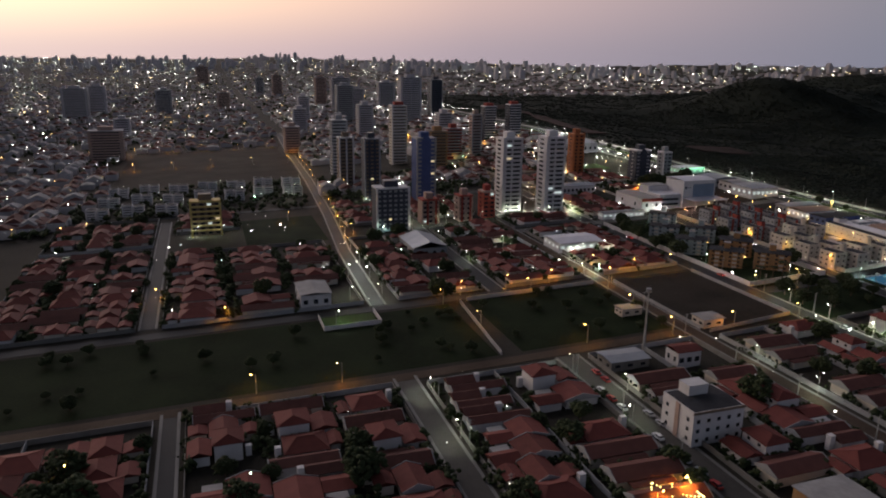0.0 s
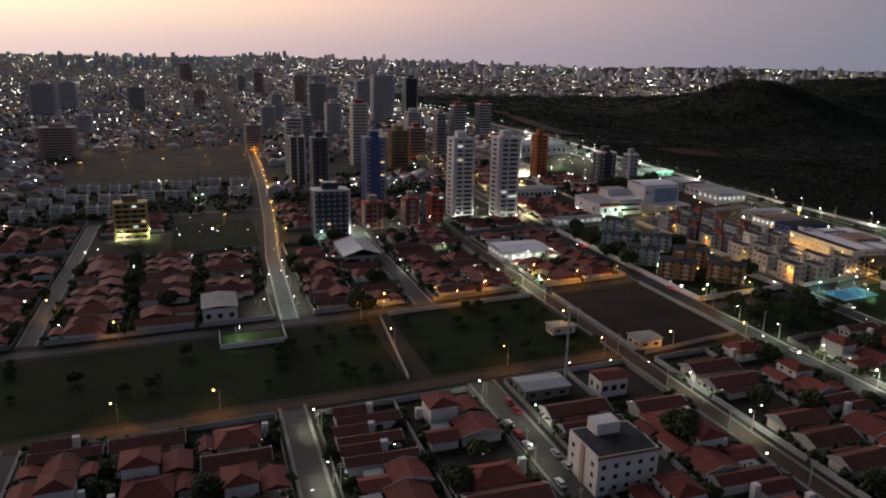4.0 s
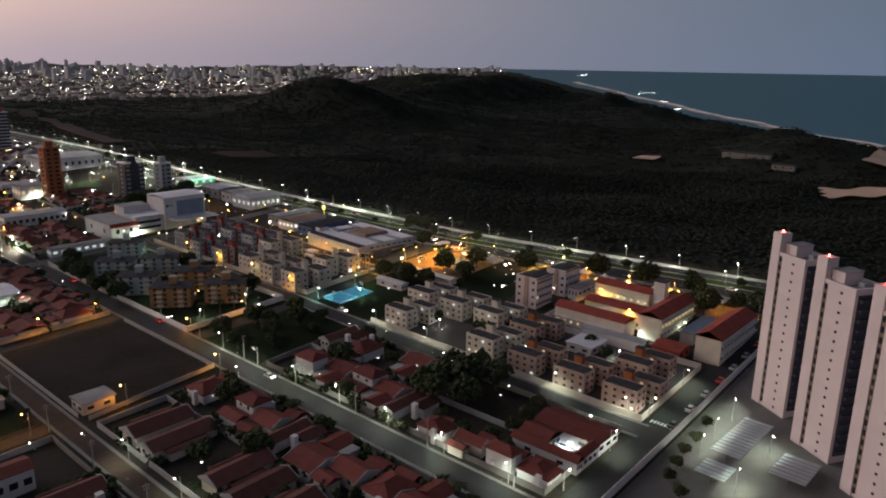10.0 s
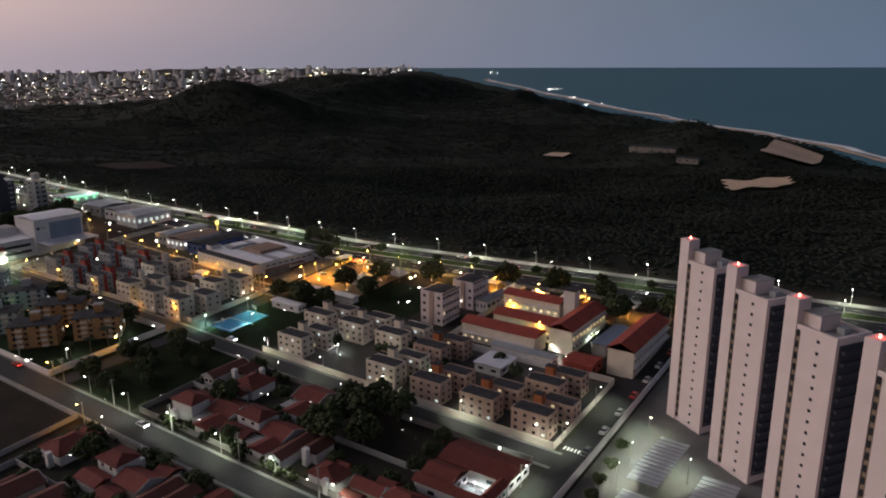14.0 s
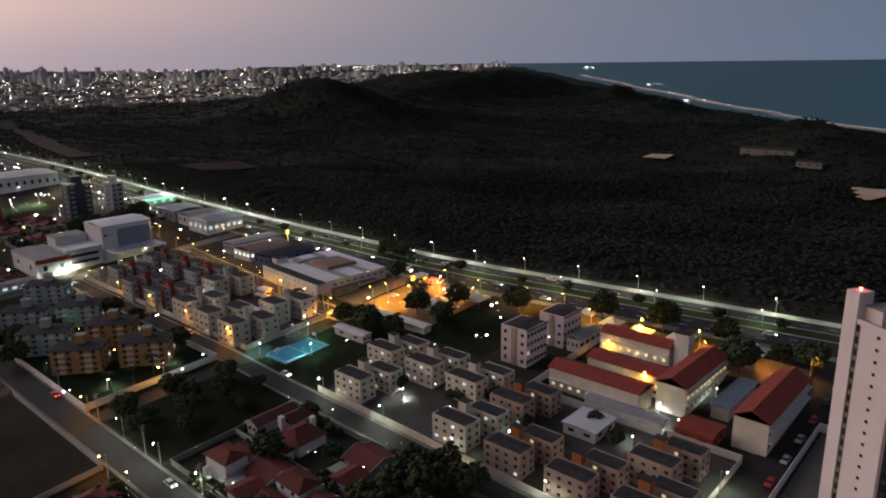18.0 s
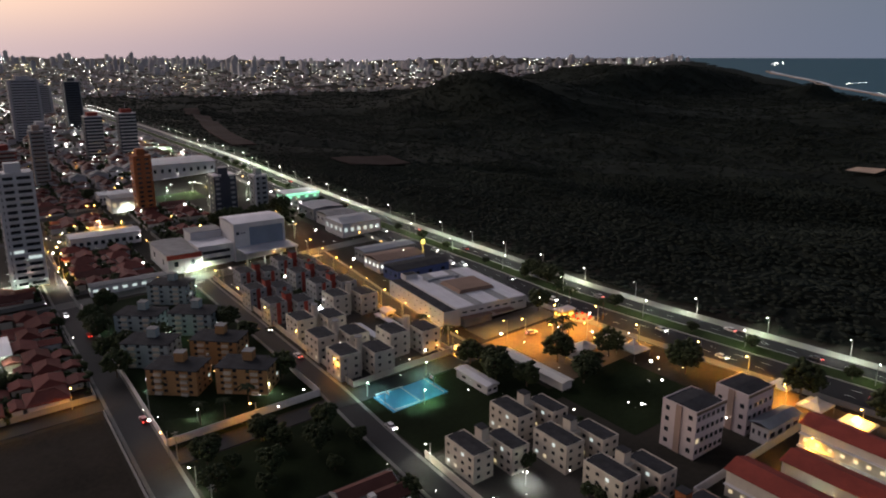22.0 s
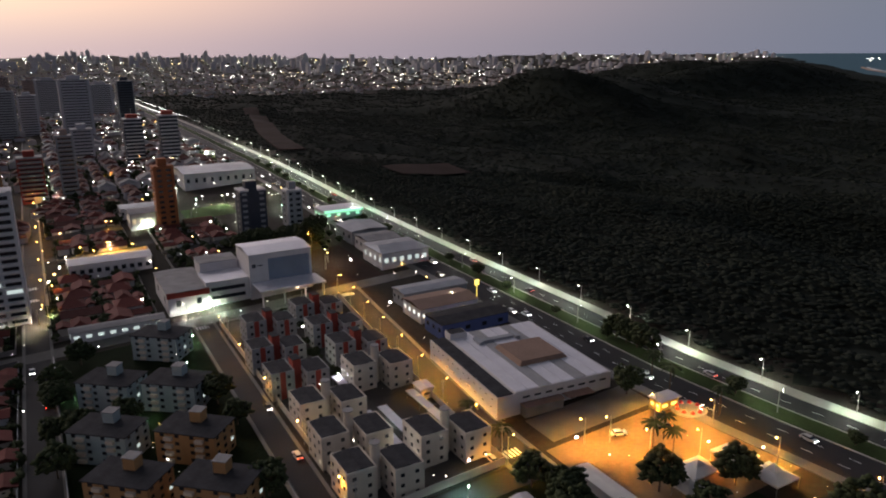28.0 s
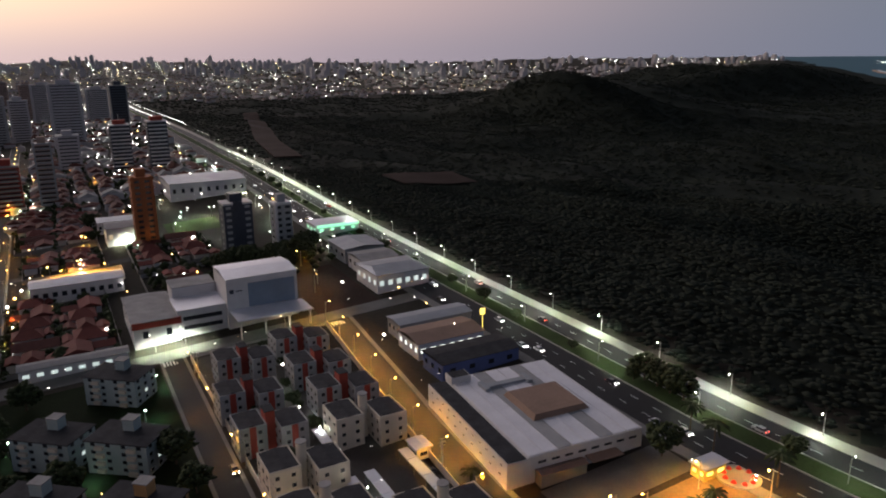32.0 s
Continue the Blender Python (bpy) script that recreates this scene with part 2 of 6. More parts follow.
# ---- mesh helpers ----
class Mesh:
    """Gathers boxes, prisms and sheets into one mesh."""

    def __init__(self):
        self.v, self.f, self.m = [], [], []

    def face(self, pts, m=0):
        n = len(self.v)
        self.v += pts
        self.f.append(tuple(range(n, n + len(pts))))
        self.m.append(m)

    def prism(self, ring, z0, z1, m=0, top=None):
        """An upright prism over a ring of (x, y), counter-clockwise; top: the top ring where it differs."""
        n, k = len(self.v), len(ring)
        self.v += [(x, y, z0) for x, y in ring] + [(x, y, z1) for x, y in (top or ring)]
        self.f += [(n + i, n + (i + 1) % k, n + k + (i + 1) % k, n + k + i) for i in range(k)]
        self.f += [tuple(range(n + k, n + 2 * k)), tuple(range(n + k - 1, n - 1, -1))]
        self.m += [m] * (k + 2)
        return self

    def box(self, x0, x1, y0, y1, z0, z1, m=0):
        return self.prism([(x0, y0), (x1, y0), (x1, y1), (x0, y1)], z0, z1, m)

    def cyl(self, x, y, r, z0, z1, k=12, m=0, r1=None):
        a = [2 * math.pi * i / k for i in range(k)]
        r1 = r if r1 is None else r1
        return self.prism([(x + r * math.cos(s), y + r * math.sin(s)) for s in a], z0, z1, m, [(x + r1 * math.cos(s), y + r1 * math.sin(s)) for s in a])

    def hip(self, x0, x1, y0, y1, z, rise, inset, m=0, thick=0.18, over=0.6):
        """A tiled roof with overhang: inset 0 gives gables, otherwise hips. The ridge runs along the longer side."""
        x0, x1, y0, y1 = x0 - over, x1 + over, y0 - over, y1 + over
        if x1 - x0 >= y1 - y0:
            c = (y0 + y1) / 2
            a, b = (x0 + inset, c), (x1 - inset, c)
            sides = [[(x0, y0), (x1, y0), b, a], [(x1, y1), (x0, y1), a, b], [(x0, y1), (x0, y0), a], [(x1, y0), (x1, y1), b]]
        else:
            c = (x0 + x1) / 2
            a, b = (c, y0 + inset), (c, y1 - inset)
            sides = [[(x1, y0), (x1, y1), b, a], [(x0, y1), (x0, y0), a, b], [(x0, y0), (x1, y0), a], [(x1, y1), (x0, y1), b]]
        for s in sides:
            up = [(p[0], p[1], z + (rise if p in (a, b) else 0)) for p in s]
            self.face(up, m)
            self.face([(x, y, q - thick) for x, y, q in reversed(up)], m)
        ring = [(x0, y0), (x1, y0), (x1, y1), (x0, y1)]
        for i in range(4):
            p, q = ring[i], ring[(i + 1) % 4]
            self.face([(*p, z - thick), (*q, z - thick), (*q, z), (*p, z)], m)
        if inset:
            for e0, e1 in ((a, b), (ring[0], a), (ring[3], a if x1 - x0 >= y1 - y0 else b), (ring[2], b), (ring[1], b if x1 - x0 >= y1 - y0 else a)):
                z0, z1 = z + (rise if e0 in (a, b) else 0), z + rise
                self.face([(e0[0] - 0.12, e0[1] - 0.12, z0 + 0.08), (e0[0] + 0.12, e0[1] + 0.12, z0 + 0.08), (e1[0] + 0.12, e1[1] + 0.12, z1 + 0.08), (e1[0] - 0.12, e1[1] - 0.12, z1 + 0.08)], m)
        return self

    def data(self, name, mats):
        me = bpy.data.meshes.new(name)
        me.from_pydata(self.v, [], self.f)
        for m in mats:
            me.materials.append(MATS[m])
        if any(self.m):
            me.polygons.foreach_set("material_index", self.m)
        return me


def thing(name, x, y, z, rz=0.0, label="", category="", group="", kind=""):
    ob = new(name)
    ob.matrix_basis = pose(x, y, z, 0, 0, rz)
    return tagged(ob, label, category, group, kind)


def part(name, mesh, material, parent, label=""):
    """One mesh as a part of a thing; mesh: a Mesh or mesh data to share."""
    data = mesh.data(name, [material] if isinstance(material, str) else material) if isinstance(mesh, Mesh) else mesh
    ob = new(name, data)
    ob.parent = parent
    return tagged(ob, label)


def single(name, mesh, material, label, category, group="", kind="", at=None):
    ob = new(name, mesh.data(name, [material] if isinstance(material, str) else material))
    if at is not None:
        ob.matrix_basis = at
    return tagged(ob, label, category, group, kind)


def smooth01(a, b, v):
    u = np.clip((np.asarray(v, float) - a) / (b - a), 0, 1)
    return u * u * (3 - 2 * u)


def wave(x, y, s, seed):
    """Cheap rolling relief for arrays."""
    r = np.random.RandomState(seed)
    out = 0.0
    for i in range(7):
        a, p, k = r.uniform(0, 6.283), r.uniform(0, 6.283), 6.283 / s * r.uniform(0.6, 2.4)
        out = out + np.sin((x * math.cos(a) + y * math.sin(a)) * k + p) / 7 ** 0.5
    return out


# ---- the lie of the land ----
SEA_Z = -42.0


def avenue_x(y):
    """The seaward edge of the avenue's footway."""
    y = np.asarray(y, float)
    return 391 + 0.115 * np.maximum(0, 300 - y) - 0.02 * np.clip(y - 400, 0, 200) + 0.014 * np.maximum(0, y - 900)


def forest_edge(x):
    """Where the far town begins, behind the forest."""
    x = np.asarray(x, float)
    return 1945 + 0.2 * (x - 480) + 0.05 * np.maximum(0, x - 1150)


def shore_y(x):
    """Where the shore line lies, which runs to the north-east."""
    return np.interp(x, (0, 1455, 1600, 2300, 2800, 3250, 5000), (-1000, 118, 196, 790, 1310, 1830, 3850))


def coast(x, y):
    """Metres inland of the shore line."""
    return (y - shore_y(x)) / 1.27 + 10 * wave(x, y, 500, 5)


# dune ridges of the forest: height, place and reach
DUNES = ((68, 977, 1136, 106, 184), (64, 1208, 1300, 188, 272), (80, 1909, 1539, 412, 133), (78, 2244, 1962, 247, 428), (15, 1586, 584, 150, 68), (12, 1150, 374, 193, 60),
         (11, 963, 56, 236, 150), (33, 967, 271, 97, 107), (48, 2307, 1233, 103, 60), (18, 1284, 366, 68, 61), (10, 1267, 363, 92, 60), (25, 1762, 831, 186, 60))


def land(x, y):
    """The height of the ground."""
    x, y = np.asarray(x, float), np.asarray(y, float)
    z = np.interp(x, (-150, 68, 165, 204, 260, 313, 400, 450, 700, 2500, 3100), (-10, -3.6, 0, 1.5, 4, 7, 12, 13, 3, -22, 0))
    z = z + 8 * smooth01(400, 820, y) * smooth01(90, 300, x) * (1 - smooth01(400, 620, x)) * (1 - smooth01(1000, 1800, y))
    inland = smooth01(0, 160, x - avenue_x(y))
    hills = sum(h * np.exp(-(((x - cx) / sx) ** 2 + ((y - cy) / sy) ** 2)) for h, cx, cy, sx, sy in DUNES)
    hills += 4 * wave(x, y, 260, 3) + 2 * wave(x, y, 110, 4)
    z = z + inland * hills
    shore = smooth01(-10, 420, coast(x, y))
    z = np.where(x > 430, SEA_Z - 6 + (z - SEA_Z + 6) * shore, z)
    return z + far_rise(x, y) * np.where(x > 430, 1.47 - 0.47 * shore, 1.0)


def far_rise(x, y):
    """Far off, the land swells up towards the horizon."""
    r = np.hypot(np.asarray(x, float) - 100, np.asarray(y, float) - 100)
    u = np.maximum(0, r - 2300)
    return 86 * (u / 2500) ** 1.25 * np.where(r > 2300, 1, 0)


def H(x, y):
    return float(land(x, y))


def sheet(name, xs, ys, zs, faces, material, label, category, kind="structure"):
    me = bpy.data.meshes.new(name)
    me.from_pydata(np.c_[xs, ys, zs].tolist(), [], faces)
    me.materials.append(MATS[material])
    me.polygons.foreach_set("use_smooth", [True] * len(me.polygons))
    return tagged(new(name, me), label, category, "", kind)


def polar(radii, k, cx=100.0, cy=100.0, a0=0.0, a1=360.0):
    """A fan of rings as points and faces."""
    whole = a1 - a0 >= 360
    n = k if whole else k + 1
    a = np.radians(a0 + (a1 - a0) * np.arange(n) / k)
    x = np.concatenate([cx + r * np.sin(a) for r in radii])
    y = np.concatenate([cy + r * np.cos(a) for r in radii])
    faces = [(i * n + j, i * n + (j + 1) % n, (i + 1) * n + (j + 1) % n, (i + 1) * n + j) for i in range(len(radii) - 1) for j in range(k)]
    return x, y, faces


rings = np.r_[0.5, np.arange(60, 1500, 18), np.arange(1500, 2600, 40), np.arange(2600, 4860, 90), 4860]
gx, gy, gf = polar(rings, 420)
ground = sheet("ground", gx, gy, land(gx, gy), gf, "soil", "dark sandy soil under town and dune forest", "ground")
ground.data.materials.append(MATS["forest_floor"])
q = np.array([f[0] for f in gf])
wild = (gx[q] > avenue_x(gy[q]) + 2) & (gy[q] < forest_edge(gx[q]))
ground.data.polygons.foreach_set("material_index", wild.astype(np.int32))
wx, wy, wf = polar(np.r_[600, np.arange(900, 2600, 150), np.arange(2600, 4890, 120), 4890], 90, a0=51, a1=175)
sheet("sea", wx, wy, SEA_Z + far_rise(wx, wy) * 1.47, wf, "sea", "blue-grey evening sea off the dunes", "sea")


def strip(name, pts, width, lift, thick, material, label, category, step=12.0, kind="structure"):
    """A road, kerb or footway along a line of (x, y), laid on the ground."""
    line = []
    for (ax, ay), (bx, by) in zip(pts, pts[1:]):
        k = max(1, int(math.hypot(bx - ax, by - ay) / step))
        line += [(ax + (bx - ax) * i / k, ay + (by - ay) * i / k) for i in range(k)]
    line.append(pts[-1])
    m = Mesh()
    n = len(line)
    for i, (x, y) in enumerate(line):
        (ax, ay), (bx, by) = line[max(0, i - 1)], line[min(n - 1, i + 1)]
        d = math.hypot(bx - ax, by - ay)
        nx, ny = (by - ay) / d * width / 2, -(bx - ax) / d * width / 2
        for sx, sy in ((x - nx, y - ny), (x + nx, y + ny)):
            z = H(sx, sy)
            m.v += [(sx, sy, z + lift), (sx, sy, z + lift - thick)]
    for i in range(n - 1):
        a, b = 4 * i, 4 * i + 4
        m.f += [(a, a + 2, b + 2, b), (a + 1, a, b, b + 1), (a + 2, a + 3, b + 3, b + 2)]
        m.m += [0, 0, 0]
    m.f += [(0, 1, 3, 2), (4 * n - 4, 4 * n - 2, 4 * n - 1, 4 * n - 3)]
    m.m += [0, 0]
    return single(name, m, material, label, category, kind=kind)


def patch(name, x0, x1, y0, y1, lift, material, label, category, kind="structure", nx=6, ny=6):
    """A flat plot laid on the ground."""
    xs, ys = np.meshgrid(np.linspace(x0, x1, nx + 1), np.linspace(y0, y1, ny + 1))
    xs, ys = xs.ravel(), ys.ravel()
    faces = [(j * (nx + 1) + i, j * (nx + 1) + i + 1, (j + 1) * (nx + 1) + i + 1, (j + 1) * (nx + 1) + i) for j in range(ny) for i in range(nx)]
    return sheet(name, xs, ys, land(xs, ys) + lift, faces, material, label, category, kind)


# ---- roads ----
def avenue_line(off, y0, y1):
    return [(float(avenue_x(y)) + off, y) for y in np.linspace(y0, y1, 60)]


strip("avenue_footway", avenue_line(-2, -150, 1950), 4.4, 0.2, 0.6, "pale_footway", "pale concrete footway along the dune forest", "footway", 30)
strip("avenue_seaward_road", avenue_line(-8.2, -150, 1950), 8.0, 0.08, 0.5, "asphalt", "dark asphalt carriageway of the avenue", "road", 30)
strip("avenue_median", avenue_line(-15.5, -150, 1950), 6.6, 0.22, 0.6, "lawn", "grassy median with kerbs between the carriageways", "median", 30)
for off in (-12.1, -18.9):
    strip("median_kerb", avenue_line(off, -150, 1950), 0.35, 0.27, 0.5, "kerbstone", "pale stone kerb along the median", "kerb", 30)
strip("avenue_inland_road", avenue_line(-25, -150, 1950), 12.0, 0.08, 0.5, "asphalt", "wide dark asphalt carriageway of the avenue", "road", 30)
strip("avenue_inland_footway", avenue_line(-33, -150, 1950), 3.6, 0.2, 0.6, "paving", "worn concrete footway before the shops", "footway", 30)

NS = ((-70, 345, 560, 6, "asphalt"), (-58, 100, 262, 4.5, "asphalt"), (22, 60, 262, 7, "cobble"), (86, 60, 258, 8, "cobble"), (91, 340, 480, 7, "asphalt"), (146, 60, 480, 5.4, "dirt_road"), (203, 40, 1400, 8, "asphalt"))
EW = ((-140, 146, 262, 6, "dirt_road"), (-140, 203, 336, 7, "asphalt"), (203, 368, 124, 9, "asphalt"), (150, 356, 444, 9, "concrete"), (203, 262, 291, 7, "asphalt"), (258, 312, 291, 8, "asphalt"), (-140, 300, 575, 7, "asphalt"), (-140, 50, 700, 5, "dirt_road"), (-140, 300, 960, 7, "asphalt"))
for x, y0, y1, w, m in NS:
    strip("street", [(x, y0), (x, y1)], w, 0.1, 0.4, m, "quiet asphalt side street between garden walls" if m == "asphalt" else "unpaved reddish side street" if m == "dirt_road" else "cobbled side street between house fronts", "street")
    for s in (-1, 1):
        strip("pavement", [(x + s * (w / 2 + 0.5), y0), (x + s * (w / 2 + 0.5), y1)], 1.0, 0.17, 0.4, "paving", "narrow worn pavement with a kerb", "pavement")
ESTATE_STREET = [(254, 127), (255.6, 200), (257, 262), (259, 300), (260, 440)]
strip("street", ESTATE_STREET, 6.6, 0.1, 0.4, "asphalt", "asphalt street between the estates and houses", "street")
for s in (-3.8, 3.8):
    strip("pavement", [(x + s, y) for x, y in ESTATE_STREET], 1.0, 0.17, 0.4, "paving", "narrow worn pavement with a kerb", "pavement")
TOWER_STREET = [(31, 340), (34, 440), (42, 545), (50, 700), (56, 900), (66, 1130)]
strip("street", TOWER_STREET, 6, 0.1, 0.4, "asphalt", "asphalt street running past the towers", "street")
for s in (-3.5, 3.5):
    strip("pavement", [(x + s, y) for x, y in TOWER_STREET], 1.0, 0.17, 0.4, "paving", "narrow worn pavement with a kerb", "pavement")
STORE_STREET = [(308.8, 288), (309.5, 319), (312, 352), (315.5, 387), (320.5, 440)]
strip("street", STORE_STREET, 8, 0.1, 0.4, "asphalt", "asphalt street lit orange along the store", "street")
for s in (-4.75, 4.75):
    strip("pavement", [(x + s, y) for x, y in STORE_STREET], 1.5, 0.17, 0.4, "paving", "narrow worn pavement with a kerb", "pavement")
for x0, x1, y, w, m in EW:
    strip("cross_street", [(x0, y), (x1, y)], w, 0.14, 0.4, m, "sandy unpaved cross street" if m == "dirt_road" else "grey cross street between the blocks", "street")

# ---- plots ----
patch("meadow", -150, 62, 268, 330, 0.06, "grass", "dark unmown meadow", "field")
patch("meadow", 72, 140, 268, 330, 0.06, "grass", "dark overgrown empty plot", "field")
patch("dirt_plot", 152, 196, 262, 330, 0.06, "dirt_field", "bare dark dirt plot with worn tracks", "field")
patch("scrub_plot", 209, 254, 252, 287, 0.06, "grass", "scrubby plot with low trees", "field")
patch("far_meadow", -122, 46, 716, 950, 0.06, "dirt_field", "dark empty field ringed by orange lamps", "field")
patch("green_plot", -20, 30, 470, 545, 0.06, "grass", "dark green empty plot", "field")
patch("earth_plot", 316, 342, 448, 505, 0.06, "red_earth", "bare red earth building plot", "field")
patch("store_yard", 320, 356, 298, 311, 0.06, "concrete", "worn concrete yard beside the store", "yard")
patch("plaza", 316, 362, 256, 296, 0.05, "sandy_road", "sandy lamp-lit square beside the avenue", "square")
patch("weedy_plot", 312, 345, 222, 256, 0.09, "grass", "dark weedy plot behind the square", "field")
patch("market_yard", 348, 366, 130, 215, 0.05, "sandy_road", "sandy lamp-lit strip with market stalls", "yard")
patch("court_ground", 262, 312, 250, 287, 0.05, "grass", "dark garden round the sports court", "garden")
patch("estate_yard", 265, 304, 296, 436, 0.05, "cobble", "dark paved yard of the housing estate", "yard")
patch("estate_yard", 260.5, 302, 130.5, 248, 0.05, "cobble", "dark paved yard of the housing estate", "yard")
patch("estate_yard", 208, 255, 296, 436, 0.05, "grass", "dark planted yard of the brown and grey flats", "yard")
patch("tower_yard", 212, 330, 30, 118, 0.05, "concrete", "pale paved car park below the towers", "car park")
patch("school_court", 266, 316, 437, 441.4, 0.06, "paving", "lit paving before the school", "paving")
u, w = np.meshgrid(np.linspace(-27, 27, 21), np.linspace(-9, 9, 9))
u, w = u.ravel() * (1 + 0.12 * np.sin(w.ravel())), w.ravel() * (1 + 0.25 * np.sin(u.ravel() / 5))
px, py = 752 + 0.49 * u + 0.87 * w, 176 - 0.87 * u + 0.49 * w
sheet("sand_dune", px, py, land(px, py) + 3.2, [(j * 21 + i, j * 21 + i + 1, j * 21 + i + 22, j * 21 + i + 21) for j in range(8) for i in range(20)], "dune_sand", "bare pale sand patch in the dune forest", "sand")
patch("sand_dune", 884, 962, 152, 202, 3.4, "dune_sand", "bare pale dune face near the shore", "sand", nx=20, ny=20)
patch("pale_clearing", 842, 864, 402, 428, 3.4, "dune_sand", "small pale clearing in the forest", "sand", nx=8, ny=8)
patch("earth_clearing", 446, 506, 636, 676, 2.2, "red_earth", "reddish bare clearing in the forest", "clearing", nx=12, ny=8)
strip("earth_track", [(415, 800), (438, 950), (495, 1200), (540, 1410)], 24, 2.4, 1.0, "red_earth", "long reddish track along the forest edge", "clearing")

# beach and surf along the shore
for w0, w1, m, lbl, nm in ((2, 24, "dune_sand", "pale beach below the dunes", "beach"), (-18, 2, "surf", "white surf breaking on the beach", "surf_line")):
    q = np.linspace(1150, 3500, 160)
    ys = shore_y(q) - 12.7 * wave(q, shore_y(q), 500, 5)
    n = np.array([-0.62, 0.78])
    k = len(ys)
    pts = [np.c_[q + n[0] * w, ys + n[1] * w] for w in (w0, w1 + 6 * np.sin(ys / 31) + 4 * np.sin(ys / 13))]
    x, y = np.r_[pts[0][:, 0], pts[1][:, 0]], np.r_[pts[0][:, 1], pts[1][:, 1]]
    z = np.maximum(SEA_Z + 1.47 * far_rise(x, y) + 1.0, land(x, y) + 0.6)
    sheet(nm, x, y, z, [(i, k + i, k + i + 1, i + 1) for i in range(k - 1)], m, lbl, "beach" if nm == "beach" else "surf")


# ---- trees and forest ----
def clumps(rng, centres, sizes, squash=0.75):
    """Small ragged leaf clumps: uneven octahedra, as arrays of points and triangles."""
    n = len(centres)
    base = np.array([(1, 0, 0), (0, 1, 0), (-1, 0, 0), (0, -1, 0), (0, 0, 1), (0, 0, -1)], float)
    v = base[None] * rng.uniform(0.6, 1.25, (n, 6, 1)) * np.asarray(sizes)[:, None, None]
    a = rng.uniform(0, 6.283, n)
    c, s = np.cos(a)[:, None], np.sin(a)[:, None]
    x, y = v[..., 0] * c - v[..., 1] * s, v[..., 0] * s + v[..., 1] * c
    v = np.stack([x, y, v[..., 2] * squash], -1) + np.asarray(centres)[:, None]
    tri = np.array([(0, 1, 4), (1, 2, 4), (2, 3, 4), (3, 0, 4), (1, 0, 5), (2, 1, 5), (3, 2, 5), (0, 3, 5)])
    f = tri[None] + 6 * np.arange(n)[:, None, None]
    return v.reshape(-1, 3), f.reshape(-1, 3)


def raw_mesh(name, v, f, material):
    me = bpy.data.meshes.new(name)
    v, f = np.asarray(v, np.float32), np.asarray(f, np.int32)
    k = f.shape[1]
    me.vertices.add(len(v))
    me.vertices.foreach_set("co", v.ravel())
    me.loops.add(f.size)
    me.loops.foreach_set("vertex_index", f.ravel())
    me.polygons.add(len(f))
    me.polygons.foreach_set("loop_start", np.arange(0, f.size, k, dtype=np.int32))
    me.materials.append(MATS[material])
    me.update(calc_edges=True)
    return me


def make_tree(seed, h, r, label):
    rng = np.random.RandomState(seed)
    t = thing("tree", 0, 0, -500, 0, label, "tree")
    m = Mesh().cyl(0, 0, 0.28, -0.4, h * 0.45, 8, 0, 0.16)
    for i in range(5):
        a = 6.283 * i / 5 + rng.uniform(-0.4, 0.4)
        ex, ey, ez = 0.55 * r * math.cos(a), 0.55 * r * math.sin(a), h * rng.uniform(0.6, 0.8)
        m.prism([(-0.1, -0.1), (0.1, -0.1), (0.1, 0.1), (-0.1, 0.1)], h * 0.35, ez, 0, [(ex - 0.05, ey - 0.05), (ex + 0.05, ey - 0.05), (ex + 0.05, ey + 0.05), (ex - 0.05, ey + 0.05)])
    part("trunk", m, "bark", t)
    k = 260
    d = rng.normal(0, 1, (k, 3))
    d /= np.linalg.norm(d, axis=1)[:, None]
    rad = rng.uniform(0.45, 1.0, k) ** 0.5 * (1 + 0.22 * np.sin(3 * np.arctan2(d[:, 1], d[:, 0]) + seed))
    c = d * rad[:, None] * (r, r, 0.36 * h) + (0, 0, 0.68 * h)
    v, f = clumps(rng, c, rng.uniform(0.35, 0.85, k) * r / 3.2)
    part("crown", raw_mesh("crown", v, f, "foliage"), None, t)
    return t


def make_palm(seed, h):
    rng = np.random.RandomState(seed)
    t = thing("palm_tree", 0, 0, -500, 0, "tall palm with a ragged dark crown", "palm tree")
    part("trunk", Mesh().cyl(0, 0, 0.2, -0.4, h, 8, 0, 0.13), "bark", t)
    m = Mesh()
    for i in range(18):
        a, droop = 6.283 * i / 18 + rng.uniform(-0.15, 0.15), rng.uniform(0.1, 1.5)
        ca, sa = math.cos(a), math.sin(a)
        prev = None
        for s in range(6):
            u = s / 5
            q = 3.2 * u
            z = h + 1.1 * u - (0.8 + 1.8 * droop) * u * u
            w = 0.42 * math.sin(0.35 + 2.6 * u)
            cur = [(q * ca - w * sa, q * sa + w * ca, z - 0.25), (q * ca, q * sa, z), (q * ca + w * sa, q * sa - w * ca, z - 0.25)]
            if prev:
                m.face([prev[0], prev[1], cur[1], cur[0]])
                m.face([prev[1], prev[2], cur[2], cur[1]])
            prev = cur
    part("crown", m, "foliage", t)
    return t


TREES = [make_tree(1, 8, 4.2, "broad dark-green garden tree"), make_tree(2, 6, 3.2, "small round-headed street tree"), make_tree(3, 10, 5.0, "tall spreading dark-green tree"), make_tree(4, 5, 3.0, "low bushy dark tree")]
PALMS = [make_palm(5, 8), make_palm(6, 6)]


def plant(proto, x, y, s=1.0, group=""):
    ob = copy_thing(proto, pose(x, y, H(x, y), 0, 0, random.uniform(0, 360)) @ Matrix.Scale(s, 4))
    return tagged(ob, group=group)


